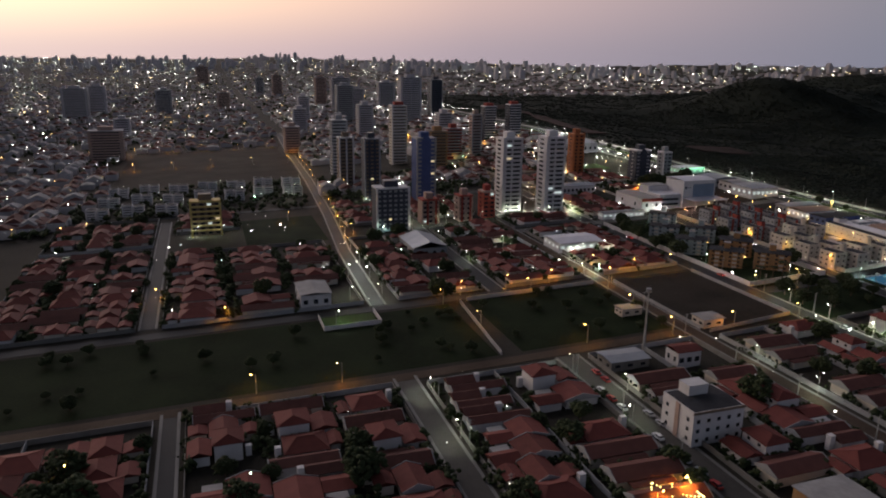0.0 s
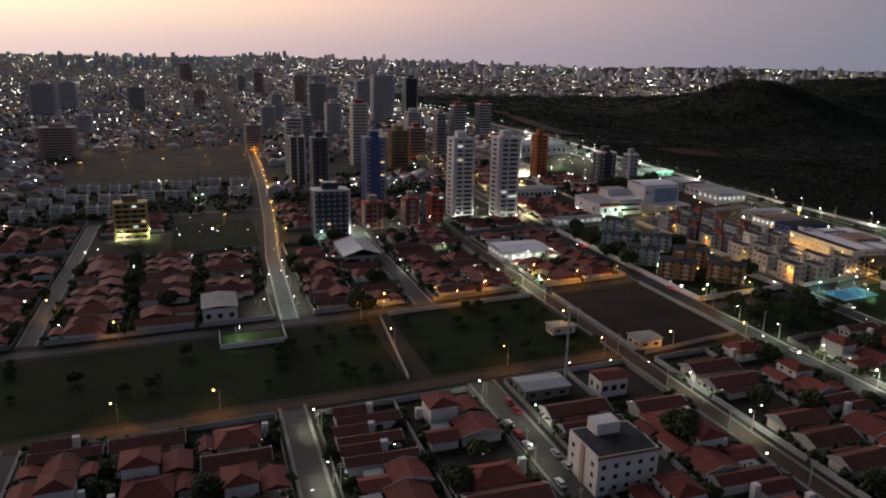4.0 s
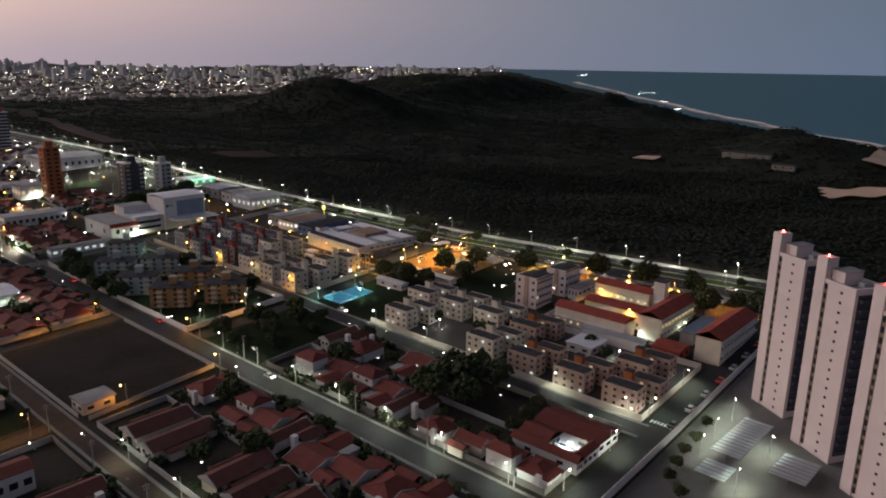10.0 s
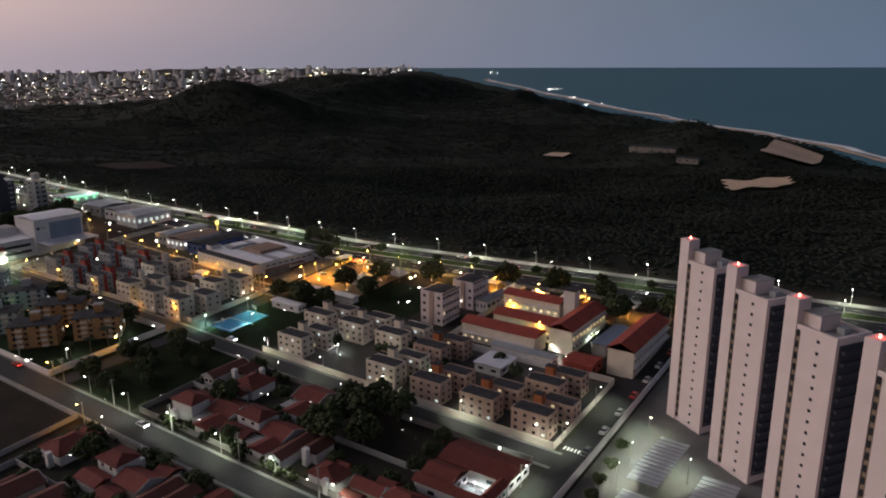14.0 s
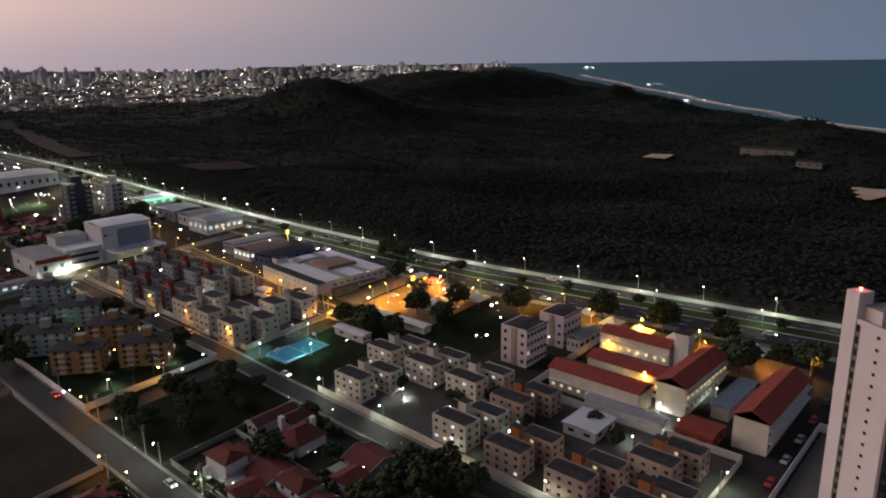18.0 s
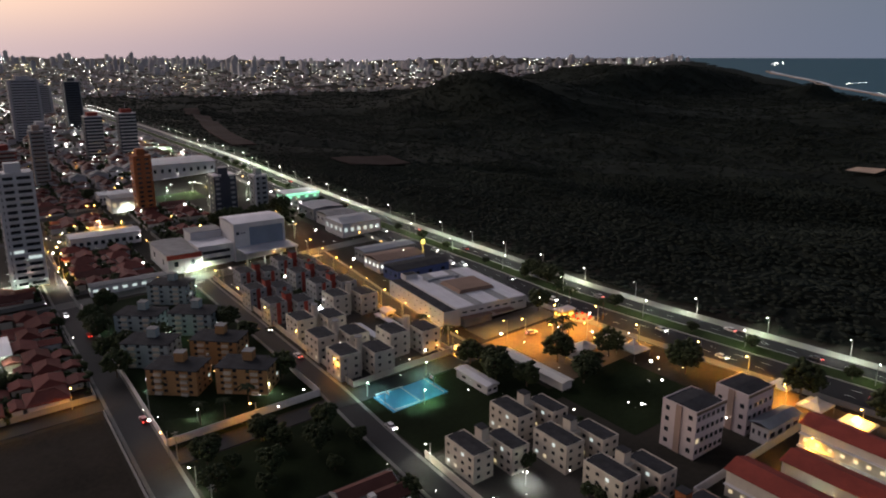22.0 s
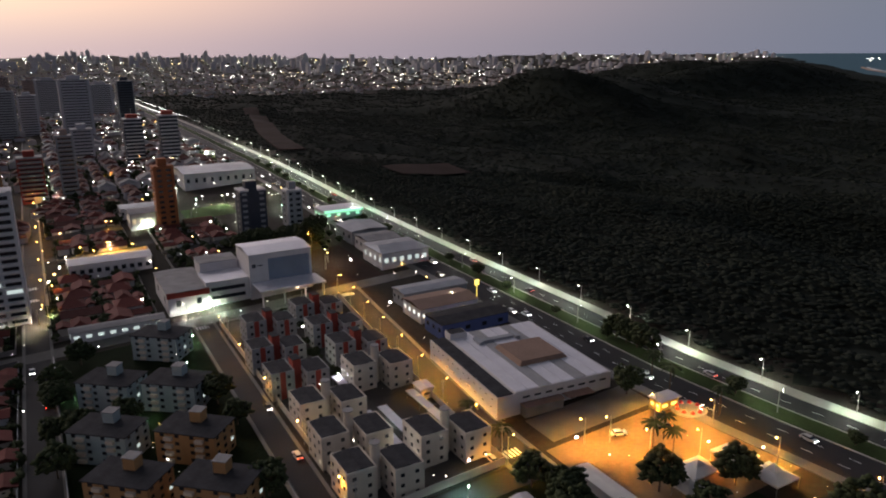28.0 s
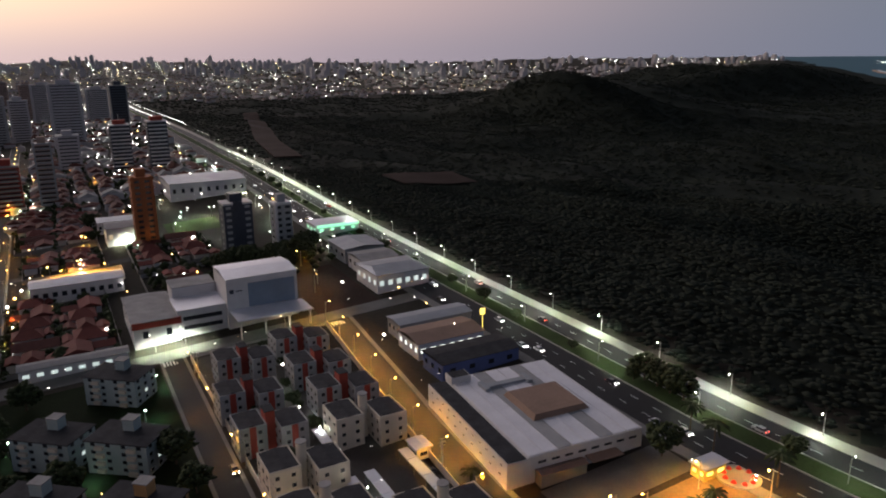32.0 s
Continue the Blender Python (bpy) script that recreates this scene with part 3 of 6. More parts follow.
rng = np.random.RandomState(11)
for n, (count, near, far, size) in enumerate(((44000, 0, 420, 2.0), (32000, 380, 1100, 2.9), (24000, 1000, 2700, 4.6))):
    got = []
    while sum(map(len, got)) < count:
        a, r = rng.uniform(math.radians(8), math.radians(100), 40000), near + 300 + (far - near) * rng.uniform(0, 1, 40000) ** 0.6
        x, y = 110 + r * np.sin(a), 80 + r * np.cos(a)
        edge = x - avenue_x(y)
        city = y > forest_edge(x)
        bare = (np.abs((x - 752) * 0.49 - (y - 176) * 0.87) < 31) & (np.abs((x - 752) * 0.87 + (y - 176) * 0.49) < 14) | (np.abs(x - 920) < 45) & (np.abs(y - 177) < 28) | (np.abs(x - 476) < 32) & (np.abs(y - 656) < 22) | (np.abs(x - 852) < 13) & (np.abs(y - 415) < 15)
        bare |= (np.abs(x - np.interp(y, (800, 950, 1200, 1410), (415, 438, 495, 540))) < 12) & (y > 800) & (y < 1410)
        ok = (edge > 3) & (coast(x, y) > 70) & ~city & ~bare
        got.append(np.c_[x, y][ok])
    p = np.concatenate(got)[:count]
    sz = size * rng.uniform(0.55, 1.35, count)
    z = land(p[:, 0], p[:, 1]) + sz * 0.25 + 0.9 + 0.4 * wave(p[:, 0], p[:, 1], 34, 9)
    v, f = clumps(rng, np.c_[p, z], sz, 0.22)
    leaves = raw_mesh("dune_forest", v, f, "forest_leaf")
    leaves.polygons.foreach_set("use_smooth", [True] * len(leaves.polygons))
    tagged(new("dune_forest", leaves), "dense dark scrub forest over the dunes", "forest", "", "stuff")


# ---- small repeated things ----
def make_car(paint, label, lights=True):
    c = thing("car", 0, 0, -500, 0, label, "car")
    m = Mesh()
    m.prism([(-0.85, -2.1), (0.85, -2.1), (0.85, 2.1), (-0.85, 2.1)], 0.3, 0.62)
    m.prism([(-0.87, -2.12), (0.87, -2.12), (0.87, 2.12), (-0.87, 2.12)], 0.62, 0.92, 0, [(-0.8, -2.02), (0.8, -2.02), (0.8, 2.0), (-0.8, 2.0)])
    m.prism([(-0.66, -1.3), (0.66, -1.3), (0.66, 0.55), (-0.66, 0.55)], 1.36, 1.44, 0, [(-0.6, -1.2), (0.6, -1.2), (0.6, 0.45), (-0.6, 0.45)])
    part("body", m, paint, c)
    part("cabin_glass", Mesh().prism([(-0.78, -1.75), (0.78, -1.75), (0.78, 1.1), (-0.78, 1.1)], 0.92, 1.36, 0, [(-0.65, -1.28), (0.65, -1.28), (0.65, 0.53), (-0.65, 0.53)]), "glass_dark", c, "dark tinted glass")
    wheel = None
    for x in (-0.78, 0.78):
        for y in (-1.3, 1.3):
            if wheel is None:
                wheel = Mesh().cyl(0, 0, 0.32, -0.1, 0.1, 10).data("wheel", ["rubber"])
            part("wheel", wheel, None, c).matrix_basis = pose(x, y, 0.32, 0, 90, 0)
    for x in (-0.6, 0.6) if lights else ():
        part("headlight", Mesh().box(x - 0.16, x + 0.16, 2.02, 2.14, 0.6, 0.78), "head_light", c, "lit headlight")
        part("tail_light", Mesh().box(x - 0.16, x + 0.16, -2.14, -2.02, 0.65, 0.82), "tail_light", c, "lit red tail light")
    return c


CARS = [make_car("paint_white", "white hatchback car with lights on"), make_car("paint_black", "black saloon car with lights on"), make_car("paint_silver", "silver hatchback car with lights on"), make_car("paint_red", "dark red car with lights on")]

PARKED = [make_car("paint_white", "white parked hatchback car", False), make_car("paint_black", "black parked saloon car", False), make_car("paint_silver", "silver parked hatchback car", False), make_car("paint_red", "dark red parked car", False)]


def make_lamp(name, h, arm, glowing, label, r=0.3):
    t = thing(name, 0, 0, -500, 0, label, "street lamp")
    part("pole", Mesh().cyl(0, 0, 0.12, -0.3, h, 8, 0, 0.08).prism([(-0.04, -0.04), (0.04, -0.04), (0.04, 0.04), (-0.04, 0.04)], h - 0.3, h + 0.2, 0, [(arm - 0.04, -0.04), (arm + 0.04, -0.04), (arm + 0.04, 0.04), (arm - 0.04, 0.04)]), "pole_concrete", t)
    m = Mesh()
    for z0, z1, r0, r1 in ((h - 0.1, h + 0.1, 0.5 * r, r), (h + 0.1, h + 0.3, r, 0.5 * r)):
        m.cyl(arm, 0, r0, z0, z1, 10, 0, r1)
    part("lamp_head", m, glowing, t, "glowing lamp head")
    return t


LAMPS = {"orange": make_lamp("street_lamp", 7.5, 1.6, "lamp_orange", "concrete street lamp with orange sodium light", 0.2), "white": make_lamp("street_lamp", 6.5, 1.4, "lamp_white", "concrete street lamp with cold white light", 0.125), "yard": make_lamp("yard_lamp", 3.6, 0.3, "lamp_white", "short yard lamp with white light", 0.17), "green": make_lamp("yard_lamp", 4.5, 0.3, "lamp_green", "yard lamp with greenish white light", 0.2)}
BULBS = {}
for key, col in (("orange", (1.0, 0.36, 0.04)), ("white", (0.92, 1.0, 0.82)), ("yard", (0.9, 1.0, 1.0)), ("green", (0.58, 1.0, 0.84))):
    BULBS[key] = col


def lamp(kind, x, y, rz=0.0, watts=0.0, group="street lamps"):
    """A street lamp, with its light where it shines on things."""
    tagged(copy_thing(LAMPS[kind], pose(x, y, H(x, y), 0, 0, rz)), group=group)
    if watts:
        h = {"orange": 7.2, "white": 6.2, "yard": 3.4, "green": 4.2}[kind]
        arm = 0.3 if kind in ("yard", "green") else 1.6
        key = (kind, watts)
        if key not in BULBS:
            BULBS[key] = bpy.data.lights.new("lamp_light", "SPOT")
            BULBS[key].spot_size, BULBS[key].spot_blend = radians(150), 0.7
            BULBS[key].energy, BULBS[key].color, BULBS[key].shadow_soft_size = watts * LAMP_GAIN, BULBS[kind], 0.35
        o = new("lamp_light", BULBS[key])
        o.location = (x + arm * math.cos(radians(rz)), y + arm * math.sin(radians(rz)), H(x, y) + h - 0.45)


LAMP_GAIN = 1.7
# worn lane dashes, and a zebra crossing at each junction
m = Mesh()
for y in np.arange(60, 900, 9):
    for off in (-22.8, -27.0, -8.2):
        x0, x1 = float(avenue_x(y)) + off, float(avenue_x(y + 3)) + off
        m.face([(x0 - 0.08, float(y), H(x0, y) + 0.1), (x0 + 0.08, float(y), H(x0, y) + 0.1), (x1 + 0.08, float(y) + 3, H(x1, y + 3) + 0.1), (x1 - 0.08, float(y) + 3, H(x1, y + 3) + 0.1)])
single("lane_marks", m, "court_line", "worn white lane dashes on the avenue", "road marking", "", "stuff")
for x, y, n, along in ((260, 437, 7, 0), (320, 436, 7, 0), (203, 530, 8, 0), (203, 512, 8, 0), (309, 300, 7, 0), (262, 124, 8, 1)):
    z = thing("zebra_crossing", x, y, H(x, y) + 0.15, 90 if along else 0, "worn white zebra crossing on the asphalt", "crossing", "crossings")
    stripe = Mesh().box(-0.28, 0.28, -1.7, 1.7, -0.2, 0.012).data("stripe", ["court_line"])
    for i in range(n):
        part("stripe", stripe, None, z).matrix_basis = pose((i - (n - 1) / 2) * 1.05, 0, 0.02 * (i - n / 2) if not along else 0)

# the avenue's lamps, on the footway and the near side
for y in np.arange(20, 1150, 27):
    lamp("white", float(avenue_x(y)) - 0.4, float(y), 180, (750 if y < 300 else 1500) if y < 900 else 0, "avenue lamps")
for y in np.arange(35, 900, 40):
    lamp("white", float(avenue_x(y)) - 15.5, float(y), 180 if int(y / 40) % 2 else 0, 260 if y < 700 else 0, "avenue lamps")
for x, y in ((66, 298), (100, 267), (137, 292), (137, 262), (164, 258), (196, 256), (0, 266), (-30, 267), (-66, 379), (-36, 341), (105, 331), (60, 331), (150, 331), (207, 294), (232, 294)):
    lamp("orange", x, y, 180, 330)
for y in range(297, 445, 18):
    lamp("orange", float(np.interp(y, [q[1] for q in STORE_STREET], [q[0] for q in STORE_STREET])) - 4.3, y, 0, 2300)
for x in (-118, -80, -42, 0, 38):
    lamp("orange", x, 952, 180, 1500)
    lamp("orange", x + 8, 820, 180, 1500)
for x, y in ((332, 290), (350, 292), (336, 280), (346, 273), (358, 260), (362, 238), (360, 281), (326, 293), (356, 205), (358, 185), (360, 165), (356, 145), (364, 222)):
    lamp("orange", x, y, 180, 2300, "square lamps")
for y in range(142, 290, 22):
    lamp("white", 208.5, y, 180, 450)
for y in (135, 160, 190, 218, 246, 305, 335, 365, 395, 425):
    lamp("white" if y < 250 else "orange", 259.2 + 0.012 * (y - 135) if y < 250 else 264.6, y, 180, 350)
for x, y in ((82, 246), (81, 205), (92, 225), (28, 245), (27, 215), (150, 200), (150, 228), (142, 345), (95, 390), (95, 440)):
    lamp("white", x, y, 180, 280)
for y in range(480, 1150, 36):
    lamp("orange", 207.6, y, 180, 700 if y < 1000 else 0)
for y in range(352, 1100, 30):
    lamp("orange" if y > 440 else "white", float(np.interp(y, [q[1] for q in TOWER_STREET], [q[0] for q in TOWER_STREET])) + 4.3, y, 180, 550 if y < 1000 else 0)
for x in range(215, 372, 24):
    lamp("orange" if x > 290 else "white", x, 129.5, -90, 400)


# ---- houses ----
PANES = {}


def pane(w, h, material, deep=0.1):
    key = (round(w, 2), round(h, 2), material)
    if key not in PANES:
        m = Mesh()
        m.box(-w / 2, w / 2, -deep, 0.0, 0, h, 0)
        PANES[key] = m.data("window", [material])
    return PANES[key]


def windows_on(parent, w, d, floors, storey, nx, ny, size, sides="SWE", base=1.0, lit=0.08, dark="glass_dark", name="window", cx=0.0, cy=0.0, rng=random):
    """Window panes, each a part, proud of the walls of a box w by d centred on (cx, cy)."""
    ww, wh = size
    for side in sides:
        n, length = (nx, w) if side in "SN" else (ny, d)
        for f in range(floors):
            for i in range(n):
                u = (i + 0.5) / n * length - length / 2
                z = f * storey + base
                r = rng.random()
                m = "window_warm" if r < lit * 0.6 else "window_cool" if r < lit else dark
                o = part(name, pane(ww, wh, m), None, parent)
                if side == "S":
                    o.matrix_basis = pose(cx + u, cy - d / 2 + 0.04, z)
                elif side == "N":
                    o.matrix_basis = pose(cx + u, cy + d / 2 - 0.04, z, 0, 0, 180)
                elif side == "W":
                    o.matrix_basis = pose(cx - w / 2 + 0.04, cy + u, z, 0, 0, -90)
                else:
                    o.matrix_basis = pose(cx + w / 2 - 0.04, cy + u, z, 0, 0, 90)


def gable_end(x0, x1, y0, y1, h, rise, end, over=0.6, up=0.22, thick=0.2):
    """A white gable coping that stands a little over one end of a tiled roof."""
    m = Mesh()
    along = x1 - x0 >= y1 - y0
    lo, hi, a, b = (y0 - over, y1 + over, x0 - over, x1 + over) if along else (x0 - over, x1 + over, y0 - over, y1 + over)
    c = (lo + hi) / 2
    for e in (b + 0.02 - thick if end else a - 0.02,):
        ring = [(lo, h - 0.3), (hi, h - 0.3), (hi, h + up), (c, h + rise + up), (lo, h + up)]
        for k, (u, z) in enumerate(ring):
            u2, z2 = ring[(k + 1) % 5]
            q = [(e, u, z), (e + thick, u, z), (e + thick, u2, z2), (e, u2, z2)]
            m.face(q if along else [(p[1], p[0], p[2]) for p in reversed(q)])
        for off, turn in ((0, 1), (thick, -1)):
            q = [(e + off, u, z) for u, z in ring][::-turn]
            m.face(q if along else [(p[1], p[0], p[2]) for p in reversed(q)])
    return m


def make_house(volumes, roof, wall, label, coping=False, tank=None, flat=None, windows=True):
    """A tiled house of several low volumes, each with its own roof: (x0, x1, y0, y1, height, rise, hip)."""
    t = thing("house", 0, 0, -500, 0, label, "house")
    for i, (x0, x1, y0, y1, h, rise, inset) in enumerate(volumes):
        body = part("wall" if i == 0 else "wing_wall", Mesh().box(x0, x1, y0, y1, -1.0, h), wall, t)
        main = body if i == 0 else main
        part("roof" if i == 0 else "wing_roof", Mesh().hip(x0, x1, y0, y1, h + 0.05, rise, inset), roof, t, "weathered red clay tiles")
        if coping and i == 0:
            for end in (0, 1):
                part("gable_coping", gable_end(x0, x1, y0, y1, h, rise, end), "stucco_grey", t, "grey rendered gable coping")
    if flat:
        x0, x1, y0, y1 = flat
        part("terrace", Mesh().box(x0, x1, y0, y1, -1, 2.6), "flat_roof_light", t, "flat concrete terrace")
    if tank:
        part("water_tank", Mesh().box(tank[0] - 0.8, tank[0] + 0.8, tank[1] - 0.8, tank[1] + 0.8, 0, tank[2]), "stucco_white", t, "white tank tower")
    x0, x1, y0, y1, h = volumes[0][:5]
    for k in (0.28, 0.72) if windows else ():
        part("window", pane(1.2, 1.0, "glass_dark"), None, main).matrix_basis = pose(x0 + (x1 - x0) * k, y0 + 0.04, h - 1.9)
    return t


HOUSES = [
    make_house(((-5, 5, -8.2, 1.0, 3.0, 1.7, 0), (-5, 1.2, 2.3, 8.6, 2.7, 1.2, 0)), "roof_tile", "stucco_white", "white one-storey house with red gabled roofs", True, None, (2.0, 5, 2.2, 7)),
    make_house(((-5.2, 5.2, -3.6, 3.4, 3.2, 1.8, 0), (-5, 0.2, -9.4, -4.9, 2.8, 1.1, 0), (-0.8, 5, 4.7, 9, 2.6, 0.9, 0)), "roof_tile", "stucco_cream", "cream one-storey house with three red gables", True),
    make_house(((-4.6, 4.6, -2.4, 5, 5.6, 1.6, 3), (-4.6, 4.6, -9, -3.7, 2.9, 1.2, 0)), "roof_tile", "stucco_white", "white two-storey house with red hipped roofs", False, (2.2, 6.6, 3.2)),
    make_house(((-4.6, 2.8, -9, 8, 3.0, 1.8, 0), (3.6, 5.4, -6, 4, 2.5, 0.4, 0)), "roof_tile_old", "stucco_cream", "long low house with an old brown-red gable", True),
    make_house(((-5.2, 5.2, -5.6, 5.2, 3.1, 2.2, 3.8), (-2, 4.4, -9.6, -6.9, 2.7, 0.9, 0)), "roof_tile", "stucco_white", "broad white house with a red hipped roof", False, (-3, 7.2, 4.6)),
    make_house(((-5, -0.6, -8.6, 7.4, 3.0, 1.3, 0), (0.6, 5.2, -0.6, 7.2, 3.2, 1.4, 0)), "roof_tile_old", "stucco_white", "white house with two faded parallel gables", True, (3, -2.2, 4.8)),
]
PLAIN_HOUSES = [
    make_house(((-5, 5, -8.2, 1.0, 3.0, 1.7, 0), (-5, 1.2, 2.3, 8.6, 2.7, 1.2, 0)), "roof_tile", "stucco_white", "white one-storey house with plain red gables", windows=False),
    make_house(((-5.2, 5.2, -3.6, 3.4, 3.2, 1.8, 3), (-5, 0.2, -9.4, -4.9, 2.8, 1.1, 0), (-0.8, 5, 4.7, 9, 2.6, 0.9, 0)), "roof_tile", "stucco_cream", "cream house with a red hipped roof and two wings", windows=False),
    make_house(((-4.6, 2.8, -9, 8, 3.0, 1.8, 0), (3.6, 5.4, -6, 4, 2.5, 0.4, 0)), "roof_tile_old", "stucco_cream", "long low house with an old brown-red roof", windows=False),
    make_house(((-5.2, 5.2, -5.6, 5.2, 3.1, 2.2, 3.8), (-2, 4.4, -9.6, -6.9, 2.7, 0.9, 0)), "roof_tile", "stucco_white", "broad white house with red hips", windows=False),
]
SHRUBS = []
GARDEN = random.Random(4)


def garden_wall(pts, h, material, label):
    m = Mesh()
    for (ax, ay), (bx, by) in zip(pts, pts[1:]):
        d = math.hypot(bx - ax, by - ay)
        k = max(1, int(d / 15))
        nx, ny = (by - ay) / d * 0.1, -(bx - ax) / d * 0.1
        for i in range(k):
            x0, y0, x1, y1 = ax + (bx - ax) * i / k, ay + (by - ay) * i / k, ax + (bx - ax) * (i + 1) / k, ay + (by - ay) * (i + 1) / k
            z0, z1 = H(x0, y0), H(x1, y1)
            n = len(m.v)
            m.v += [(x0 - nx, y0 - ny, z0 - 0.4), (x0 + nx, y0 + ny, z0 - 0.4), (x1 + nx, y1 + ny, z1 - 0.4), (x1 - nx, y1 - ny, z1 - 0.4)]
            m.v += [(x0 - nx, y0 - ny, z0 + h), (x0 + nx, y0 + ny, z0 + h), (x1 + nx, y1 + ny, z1 + h), (x1 - nx, y1 - ny, z1 + h)]
            m.f += [(n, n + 1, n + 5, n + 4), (n + 1, n + 2, n + 6, n + 5), (n + 2, n + 3, n + 7, n + 6), (n + 3, n, n + 4, n + 7), (n + 4, n + 5, n + 6, n + 7)]
            m.m += [0] * 5
    return single("garden_wall", m, material, label, "wall")


def houses_in(x0, x1, y0, y1, group, lot=11.6, skip=0.09, trees=0.42, keep=()):
    """Two rows of lots back to back, along the streets on either side of a block; keep: plots (x0, x1, y0, y1) left free."""
    half = (x1 - x0) / 2
    cols = ((x0 + half * 0.5, 90), (x1 - half * 0.5, -90)) if half > 17 else (((x0 + x1) / 2, 90),)
    if half > 30:
        cols = ((x0 + half * 0.33, 90), ((x0 + x1) / 2, 90), (x1 - half * 0.33, -90))
        half *= 0.68
    for cx, turn in cols:
        y = y0 + lot / 2
        while y < y1 - lot * 0.4:
            pitch = lot * GARDEN.uniform(0.88, 1.15)
            px, py = cx + GARDEN.uniform(-1.5, 1.5), y
            y += pitch
            if any(a < px < b and c < py < e for a, b, c, e in keep):
                continue
            if GARDEN.random() < skip:
                plant(GARDEN.choice(TREES), px, py, GARDEN.uniform(0.7, 1.1), "garden trees")
                continue
            k = GARDEN.choice(HOUSES if py < 300 and px > -60 else PLAIN_HOUSES)
            for q in range(GARDEN.randint(8, 17)):
                SHRUBS.append((px + GARDEN.uniform(-0.5, 0.5) * half, py + lot * 0.5 + GARDEN.uniform(-1.2, 1.2), GARDEN.uniform(0.7, 2.0)))
            for q in range(GARDEN.randint(4, 14)):
                SHRUBS.append((px + GARDEN.choice((-0.5, 0.5)) * half * GARDEN.uniform(0.75, 1), py + GARDEN.uniform(-0.5, 0.5) * lot, GARDEN.uniform(0.8, 2.3)))
            # the ridge runs into the depth of the lot
            tagged(copy_thing(k, pose(px, py, H(px, py) + 0.1, 0, 0, turn + GARDEN.choice((0, 0, 180)) + GARDEN.uniform(-2, 2)) @ Matrix.Diagonal((GARDEN.uniform(0.92, 1.08), GARDEN.uniform(1.0, 1.25) * min(1.05, half / 24), GARDEN.uniform(0.95, 1.1), 1))), group=group)
            if GARDEN.random() < trees:
                plant(GARDEN.choice((TREES[1], TREES[1], TREES[3], TREES[0], PALMS[1])), px + GARDEN.choice((-1, 1)) * half * 0.42, py + GARDEN.uniform(-5, 5), GARDEN.uniform(0.55, 1.0), "garden trees")
    for pts in ([(x0, y0), (x0, y1)], [(x1, y0), (x1, y1)], [(x0, y0), (x1, y0)], [(x0, y1), (x1, y1)]):
        garden_wall(pts, 1.9, GARDEN.choice(("rough_render", "stucco_grey", "rough_render")), "pale plastered garden wall along the plots")
    if len(cols) > 1:
        garden_wall([((x0 + x1) / 2, y0), ((x0 + x1) / 2, y1)], 1.9, "stucco_grey", "grey rendered wall between back gardens")


houses_in(-135, -63, 130, 256, "houses by the meadow")
houses_in(-53, 16, 120, 256, "houses by the meadow")
houses_in(28, 79, 110, 253, "houses by the meadow")
houses_in(93, 140, 110, 254, "houses by the meadow", keep=((84, 118, 178, 212), (92, 135, 228, 254), (92, 117, 132, 160)))
houses_in(152, 196, 110, 252, "houses by the dirt plot")
houses_in(210, 250, 132, 249, "houses by the flats", keep=((226, 256, 164, 200), (209, 254, 160, 178), (209, 256, 124, 160)))
for x, y, k in ((214.5, 172, 4), (215, 159, 1), (214.5, 147.5, 2), (215, 137, 4)):
    tagged(copy_thing(HOUSES[k], pose(x, y, H(x, y) + 0.1, 0, 0, 90) @ Matrix.Diagonal((0.9, 0.62, 0.95, 1))), group="houses by the flats")
for x, y in ((219, 166), (222, 158), (221, 176), (230, 156), (238, 157), (246, 158), (219, 150)):
    plant(TREES[3], x, y, 0.8, "garden trees")
houses_in(-138, -75, 344, 480, "houses north of the meadow")
houses_in(-64, 25, 344, 465, "houses north of the meadow", keep=((-8, 34, 340, 372), (-64, -22, 470, 520)))
houses_in(42, 85, 344, 465, "houses north of the meadow")
houses_in(97, 140, 342, 470, "houses north of the meadow", keep=((130, 142, 340, 360),))
houses_in(152, 197, 342, 440, "houses by the school", keep=((150, 175, 385, 420),))
houses_in(208, 246, 455, 530, "houses by the school", lot=12)
houses_in(97, 140, 500, 570, "houses below the towers", trees=0.7, keep=((95, 112, 485, 500), (132, 150, 480, 496)))
houses_in(-138, -75, 490, 570, "houses by the yellow flats")
houses_in(262, 296, 500, 540, "houses behind the school", lot=12)
houses_in(210, 250, 620, 720, "houses behind the lit yard", lot=12)


houses_in(150, 196, 452, 484, "houses by the school", lot=12)
houses_in(214, 250, 566, 612, "houses behind the lit yard", lot=12)
houses_in(262, 300, 548, 596, "houses behind the school", lot=12, keep=((298, 330, 530, 560),))
houses_in(48, 90, 500, 570, "houses below the towers")
houses_in(-62, -22, 520, 572, "houses by the yellow flats")
p = np.array(SHRUBS)
srng = np.random.RandomState(14)
p = np.repeat(p, 5, 0) + np.c_[srng.normal(0, 0.6, (len(p) * 5, 2)), np.zeros(len(p) * 5)]
v, f = clumps(srng, np.c_[p[:, :2], land(p[:, 0], p[:, 1]) + p[:, 2] * srng.uniform(0.3, 1.5, len(p))], p[:, 2] * 0.6, 0.9)
tagged(new("garden_shrubs", raw_mesh("garden_shrubs", v, f, "foliage")), "dark shrubs and hedges between the houses", "shrubs", "", "stuff")


